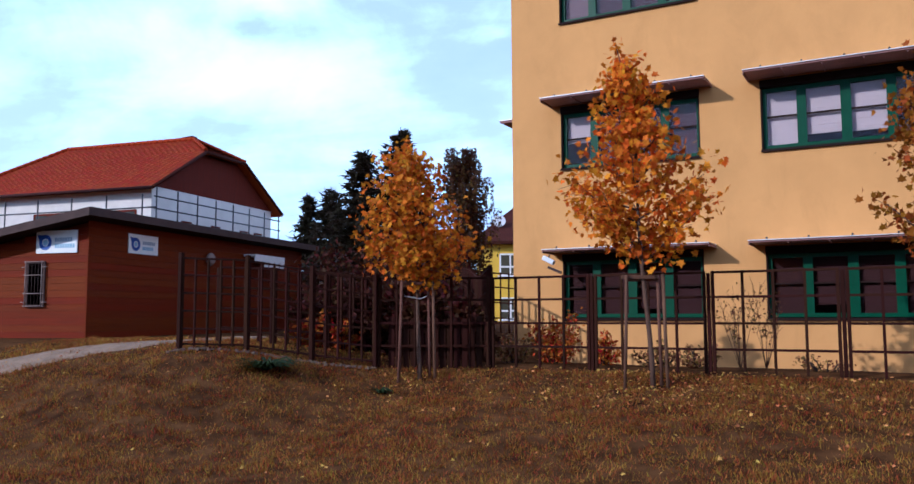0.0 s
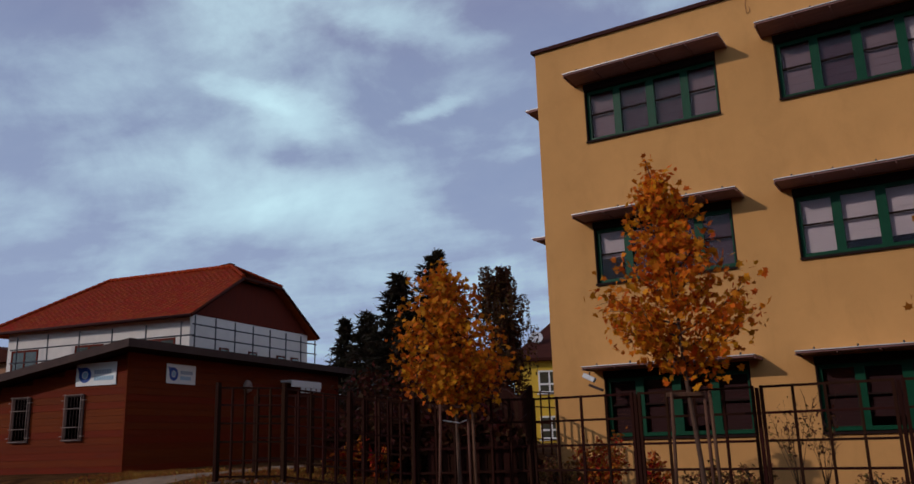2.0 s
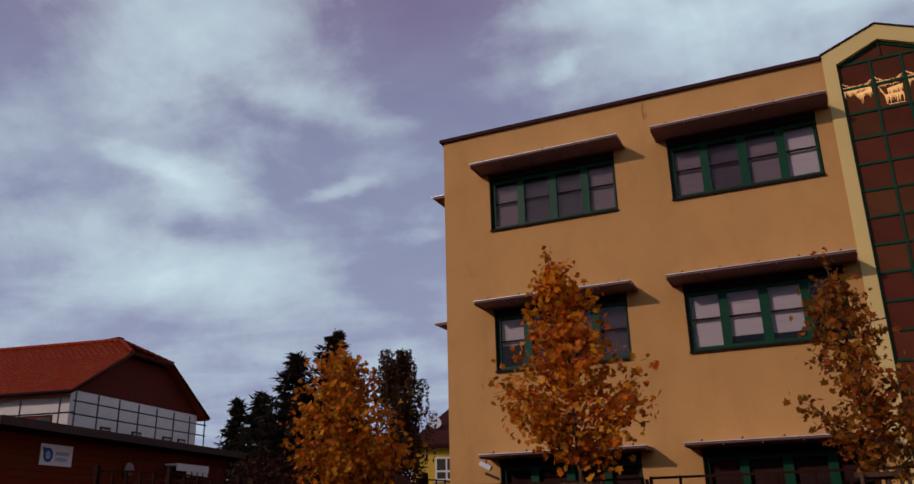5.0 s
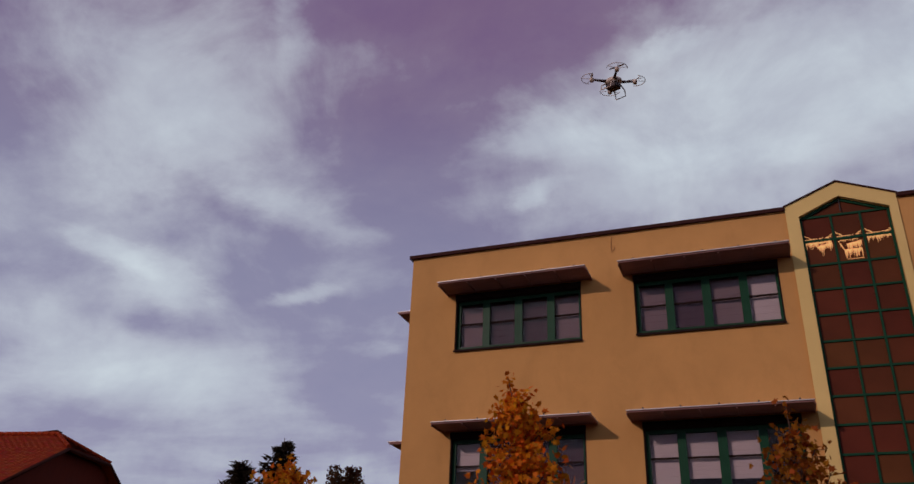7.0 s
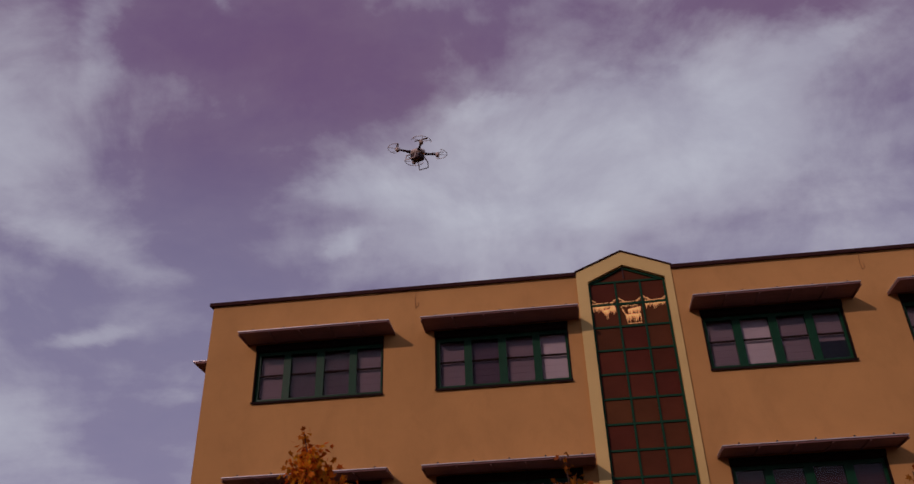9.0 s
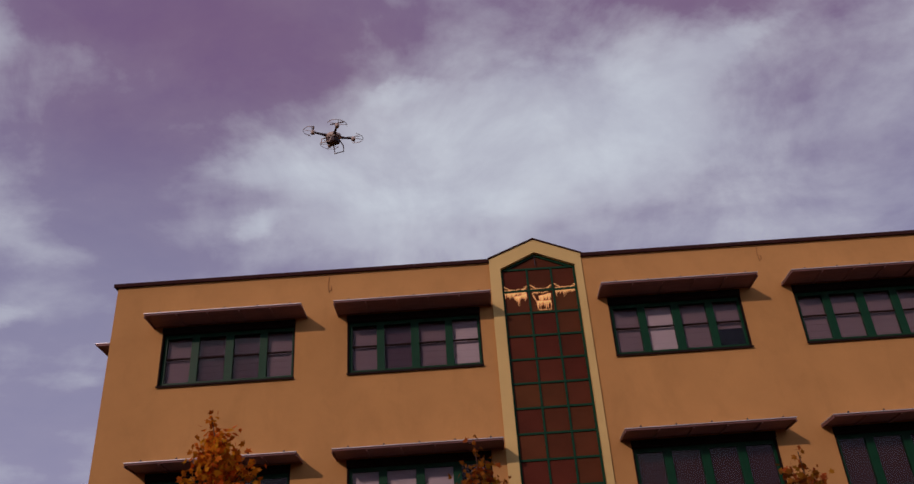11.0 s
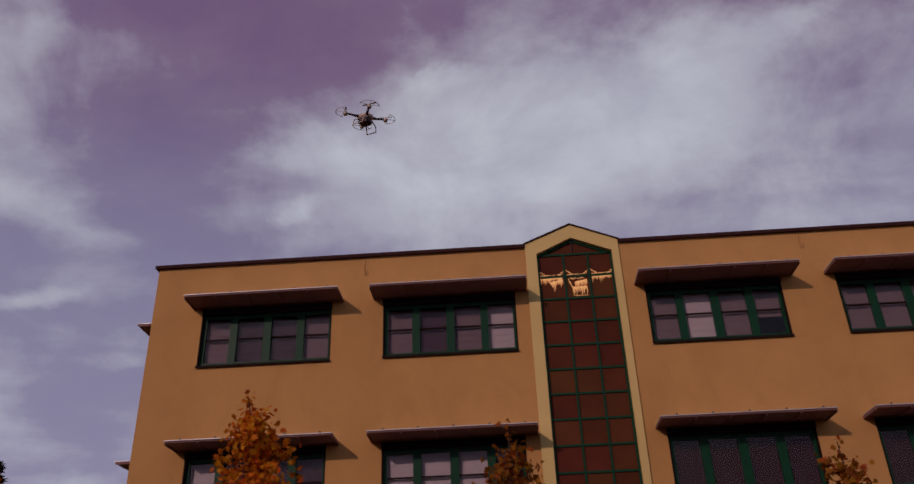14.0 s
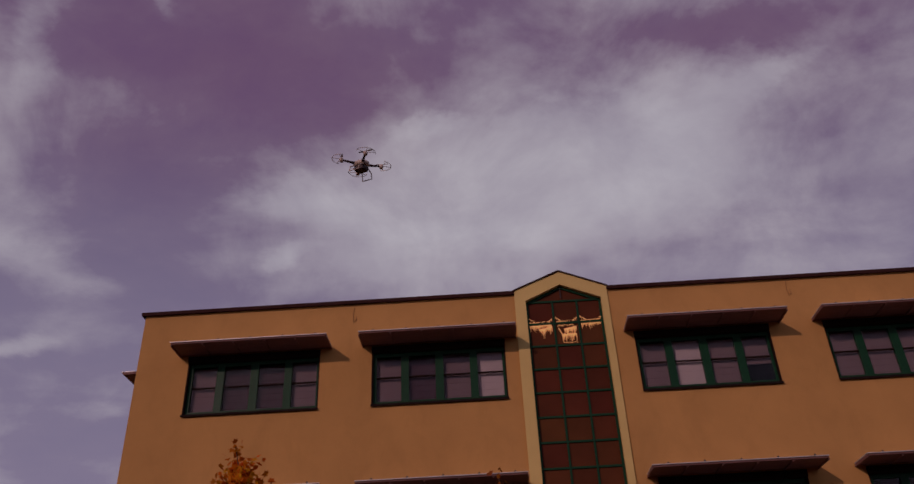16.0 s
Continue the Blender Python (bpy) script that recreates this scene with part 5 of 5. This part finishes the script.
    tube(cap, [(-0.2, 0, 0), (0.2, 0, 0)], [0.12, 0.10], 7)
    me = mesh_of("ridge_tile", cap, REDTILE)

    def caps(p, q):
        p, q = Vector(p), Vector(q)
        m = int((q - p).length / 0.36)
        rot = (q - p).to_track_quat("X", "Z").to_matrix().to_4x4()
        for k in range(m):
            piece("ridge_tile", me, house, Matrix.Translation(p.lerp(q, (k + 0.5) / m) + Vector((0, 0, 0.05))) @ rot)
    caps((lx, mid, zr(mid)), (rx, mid, zr(mid)))
    caps((el, -0.5, zr(-0.5)), (lx, mid, zr(mid)))
    caps((er, hip, zr(hip)), (rx, mid, zr(mid)))
    caps((er, D - hip, zr(hip)), (rx, mid, zr(mid)))
    bm = bmesh.new()
    for q in ((0.47, -0.52), (0.47, D + 0.52)):
        e = Vector((q[0], q[1], zr(-0.5) - 0.06))
        h = Vector((q[0], hip if q[1] < 0 else D - hip, zr(hip) - 0.06))
        tube(bm, [e, h], [0.09, 0.09], 5)
    tube(bm, [(0.47, hip, zr(hip) - 0.06), (0.47, D - hip, zr(hip) - 0.06)], [0.09, 0.09], 5)
    part("bargeboard", bm, DARKROOF, house)
    bm = bmesh.new()
    tube(bm, [(el, -0.58, zr(-0.5) - 0.08), (er, -0.58, zr(-0.5) - 0.08)], [0.08, 0.08], 7)
    part("gutter", bm, COPING, house)
    bm = bmesh.new()
    tube(bm, [(rx - 0.9, mid, zr(mid) + 0.14), (rx - 0.1, mid, zr(mid) + 0.2), (rx + 0.2, mid, zr(mid) + 0.1)], [0.03, 0.04, 0.03], 6)
    part("ridge_vent", bm, COPING, house)
    for x in (-11.1, -6.9, -2.6):
        bm = bmesh.new()
        pierced(bm, [x, x + 0.1, x + 0.85, x + 0.95, x + 1.7, x + 1.8], [5.3, 5.4, 6.58, 6.68], [(x + 0.1, x + 0.85, 5.4, 6.58), (x + 0.95, x + 1.7, 5.4, 6.58)], -0.03, 0.05)
        w = part("window", bm, BROWNWALL, house, "brown framed window")
        bm = bmesh.new()
        box(bm, x + 0.1, x + 1.7, -0.012, -0.004, 5.4, 6.58)
        part("pane", bm, PALEPANE, w)
    for y in (2.2, 4.6, 7.2, 8.6):
        bm = bmesh.new()
        box(bm, 0.004, 0.05, y, y + 0.75, 5.2, 6.35)
        w = part("window", bm, BROWNWALL, house, "dark brown framed window")
        bm = bmesh.new()
        box(bm, 0.051, 0.058, y + 0.08, y + 0.67, 5.28, 6.27)
        part("pane", bm, PALEPANE, w)


PALEPANE = material("far window glass", (0.05, 0.055, 0.04), rough=0.15, var=0.2, bump=0, spec=0.9)
red_house()


def scaffold():
    t = thing("scaffold", pose(-22.77, 9.47, 0.03, 0, 0, 10.3), "dark tube scaffolding round the house", "scaffold")

    def pole(name, a, b, r=0.034):
        bm = bmesh.new()
        tube(bm, [a, b], [r, r], 6)
        part(name, bm, POLE, t)
    for k in range(8):
        y = -0.7 + k * 1.5
        pole("standard", (0.85, y, 1.0), (0.85, y, 7.55 - 0.02 * k))
    for z in (5.9, 6.55, 7.1):
        pole("rail", (0.88, -0.9, z), (0.88, 9.9, z))
    for k in range(6):
        x = 0.2 - k * 2.0
        pole("standard", (x, -0.85, 1.0), (x, -0.85, 7.25))
    for z in (5.95, 6.6):
        pole("rail", (1.0, -0.88, z), (-10.2, -0.88, z))
    bm = bmesh.new()
    box(bm, 0.3, 0.85, -0.8, 10.4, 5.50, 5.55)
    box(bm, -10.2, 0.3, -0.85, -0.25, 5.50, 5.55)
    part("planks", bm, STAKE, t)


scaffold()

# ---- yellow house ----
def yellow_house():
    t = thing("house", pose(-12.85, 23.15, 0, 0, 0, 28), "yellow house with a dark brown tile roof", "house")
    bm = bmesh.new()
    box(bm, 0, 11, 0, 8, 0.5, 5.75)
    part("wall", bm, YELLOWWALL, t)
    bm = bmesh.new()
    o = [(-0.4, 5.6), (11.4, 5.6), (11.4, 5.75), (-0.4, 5.75)]
    prism(bm, o, -0.45, 8.45)
    pts = [(-0.4, -0.45, 5.75), (11.4, -0.45, 5.75), (11.4, 8.45, 5.75), (-0.4, 8.45, 5.75), (2.6, 4, 8.5), (8.4, 4, 8.5)]
    v = [bm.verts.new(p) for p in pts]
    for f in ((0, 1, 5, 4), (1, 2, 5), (2, 3, 4, 5), (3, 0, 4)):
        bm.faces.new([v[i] for i in f])
    part("roof", bm, DARKROOF, t)
    for x, z in ((1.15, 3.9), (1.15, 1.5), (4.4, 3.9)):
        bm = bmesh.new()
        pierced(bm, [x, x + 0.09, x + 0.55, x + 0.64, x + 1.11, x + 1.2], [z, z + 0.09, z + 0.42, z + 0.52, z + 1.11, z + 1.2],
                [(x + a, x + b, z + c, z + d) for a, b in ((0.09, 0.55), (0.64, 1.11)) for c, d in ((0.09, 0.42), (0.52, 1.11))], -0.03, 0.04)
        w = part("window", bm, WHITEPAINT, t, "white framed window")
        bm = bmesh.new()
        box(bm, x - 0.1, x + 1.3, -0.08, 0.0, z - 0.07, z - 0.004)
        part("sill", bm, WHITEPAINT, w)
        bm = bmesh.new()
        box(bm, x + 0.09, x + 1.11, -0.012, -0.004, z + 0.09, z + 1.11)
        part("pane", bm, PALEPANE, w)
    bm = bmesh.new()
    tube(bm, [(1.2, 1.05, 6.95), (1.2, 1.0, 6.97), (1.2, 0.93, 7.0)], [0.05, 0.30, 0.36], 14)
    tube(bm, [(1.2, 1.1, 6.4), (1.2, 1.1, 6.96)], [0.03, 0.03], 6)
    part("satellite_dish", bm, ZINC, t, "round pale satellite dish")


yellow_house()


def brown_house():
    t = thing("house", pose(-40.6, 8.0, 0, 0, 0, 10), "far ochre brown house with a flat eave", "house")
    bm = bmesh.new()
    box(bm, 0, 6.2, 0, 8, 0.4, 6.4)
    part("wall", bm, OCHREWALL, t)
    bm = bmesh.new()
    prism(bm, [(-0.4, 6.4), (6.6, 6.4), (6.6, 6.65), (3.1, 7.4), (-0.4, 6.65)], -0.5, 8.5)
    part("roof", bm, DARKROOF, t)
    for x in (1.0, 3.9):
        bm = bmesh.new()
        box(bm, x, x + 1.3, -0.05, 0.02, 4.2, 5.6)
        w = part("window", bm, BROWNWALL, t, "brown framed window")
        bm = bmesh.new()
        box(bm, x + 0.1, x + 1.2, -0.06, -0.052, 4.3, 5.5)
        part("pane", bm, PALEPANE, w)


OCHREWALL = material("ochre brown render", (0.30, 0.15, 0.085), rough=0.9, var=0.1, scale=1, bump=0.1)
brown_house()


# ---- drone ----
def drone():
    t = thing("drone", pose(6.945, -11.665, 5.86, 4, 6, -25) @ Matrix.Diagonal((0.8, 0.8, 0.8, 1)), "white four-rotor camera drone hovering in the air, its shaded parts coloured dark", "drone")
    bm = bmesh.new()
    rings = []
    for z, w in ((-0.032, 0.045), (-0.014, 0.068), (0.012, 0.068), (0.034, 0.040)):
        rings.append([bm.verts.new((w * math.cos(k * math.pi / 6) * 1.25, w * math.sin(k * math.pi / 6), z)) for k in range(12)])
    for a, b in zip(rings, rings[1:]):
        for k in range(12):
            bm.faces.new((a[k], a[(k + 1) % 12], b[(k + 1) % 12], b[k])).smooth = True
    bm.faces.new(rings[0][::-1])
    bm.faces.new(rings[-1])
    part("body", bm, SHELL, t)
    # pod made large so its dark colour stands for the body's shaded underside
    bm = bevel_box(-0.06, 0.06, -0.048, 0.048, -0.085, -0.026, 0.012)
    cam_box = part("camera_pod", bm, DRONESHADE, t, "camera pod enlarged as dark shade under the body")
    bm = bmesh.new()
    tube(bm, [(0.05, 0, -0.055), (0.066, 0, -0.055)], [0.02, 0.017], 10)
    part("lens", bm, STEEL, cam_box)
    for k in range(4):
        az = radians(45 + 90 * k)
        d, s = Vector((math.cos(az), math.sin(az), 0)), Vector((-math.sin(az), math.cos(az), 0))
        bm = bmesh.new()
        tube(bm, [d * 0.055, d * 0.12 + Vector((0, 0, 0.004)), d * 0.20 + Vector((0, 0, 0.012))], [0.018, 0.012, 0.010], 8)
        arm = part("arm", bm, DRONESHADE, t)
        bm = bmesh.new()
        tube(bm, [d * 0.205 + Vector((0, 0, -0.012)), d * 0.205 + Vector((0, 0, 0.012)), d * 0.205 + Vector((0, 0, 0.03))], [0.018, 0.024, 0.016], 10)
        part("motor", bm, SHELL, arm)
        bm = bmesh.new()
        hub = d * 0.205 + Vector((0, 0, 0.034))
        turn = radians(20 + 55 * k)
        p = Vector((math.cos(turn), math.sin(turn), 0))
        q = Vector((-math.sin(turn), math.cos(turn), 0))
        for sgn in (-1, 1):
            pts = [(0.008, 0.005), (0.03, 0.010), (0.06, 0.009), (0.082, 0.003)]
            rows = [(bm.verts.new(hub + p * (sgn * r0) - q * w), bm.verts.new(hub + p * (sgn * r0) + q * w + Vector((0, 0, 0.004)))) for r0, w in pts]
            for a, b in zip(rows, rows[1:]):
                bm.faces.new((a[0], a[1], b[1], b[0]))
        part("propeller", bm, SHELL, arm)
        bm = bmesh.new()
        c = d * 0.205 + Vector((0, 0, 0.02))
        arc = [c + (d * math.cos(a) + s * math.sin(a)) * 0.098 for a in np.linspace(-1.5, 1.5, 13)]
        tube(bm, arc, [0.0032] * 13, 5)
        for a in (-1.2, 0.0, 1.2):
            tube(bm, [c, c + (d * math.cos(a) + s * math.sin(a)) * 0.098], [0.003, 0.0025], 4)
        part("propeller_guard", bm, SHELL, arm)
    for sgn in (-1, 1):
        bm = bmesh.new()
        y = 0.12 * sgn
        tube(bm, [(-0.045, 0.035 * sgn, -0.02), (-0.055, y * 0.9, -0.07), (-0.055, y, -0.125), (0.055, y, -0.125), (0.055, y * 0.9, -0.07), (0.045, 0.035 * sgn, -0.02)], [0.006] * 6, 6)
        part("landing_skid", bm, SHELL, t)


drone()
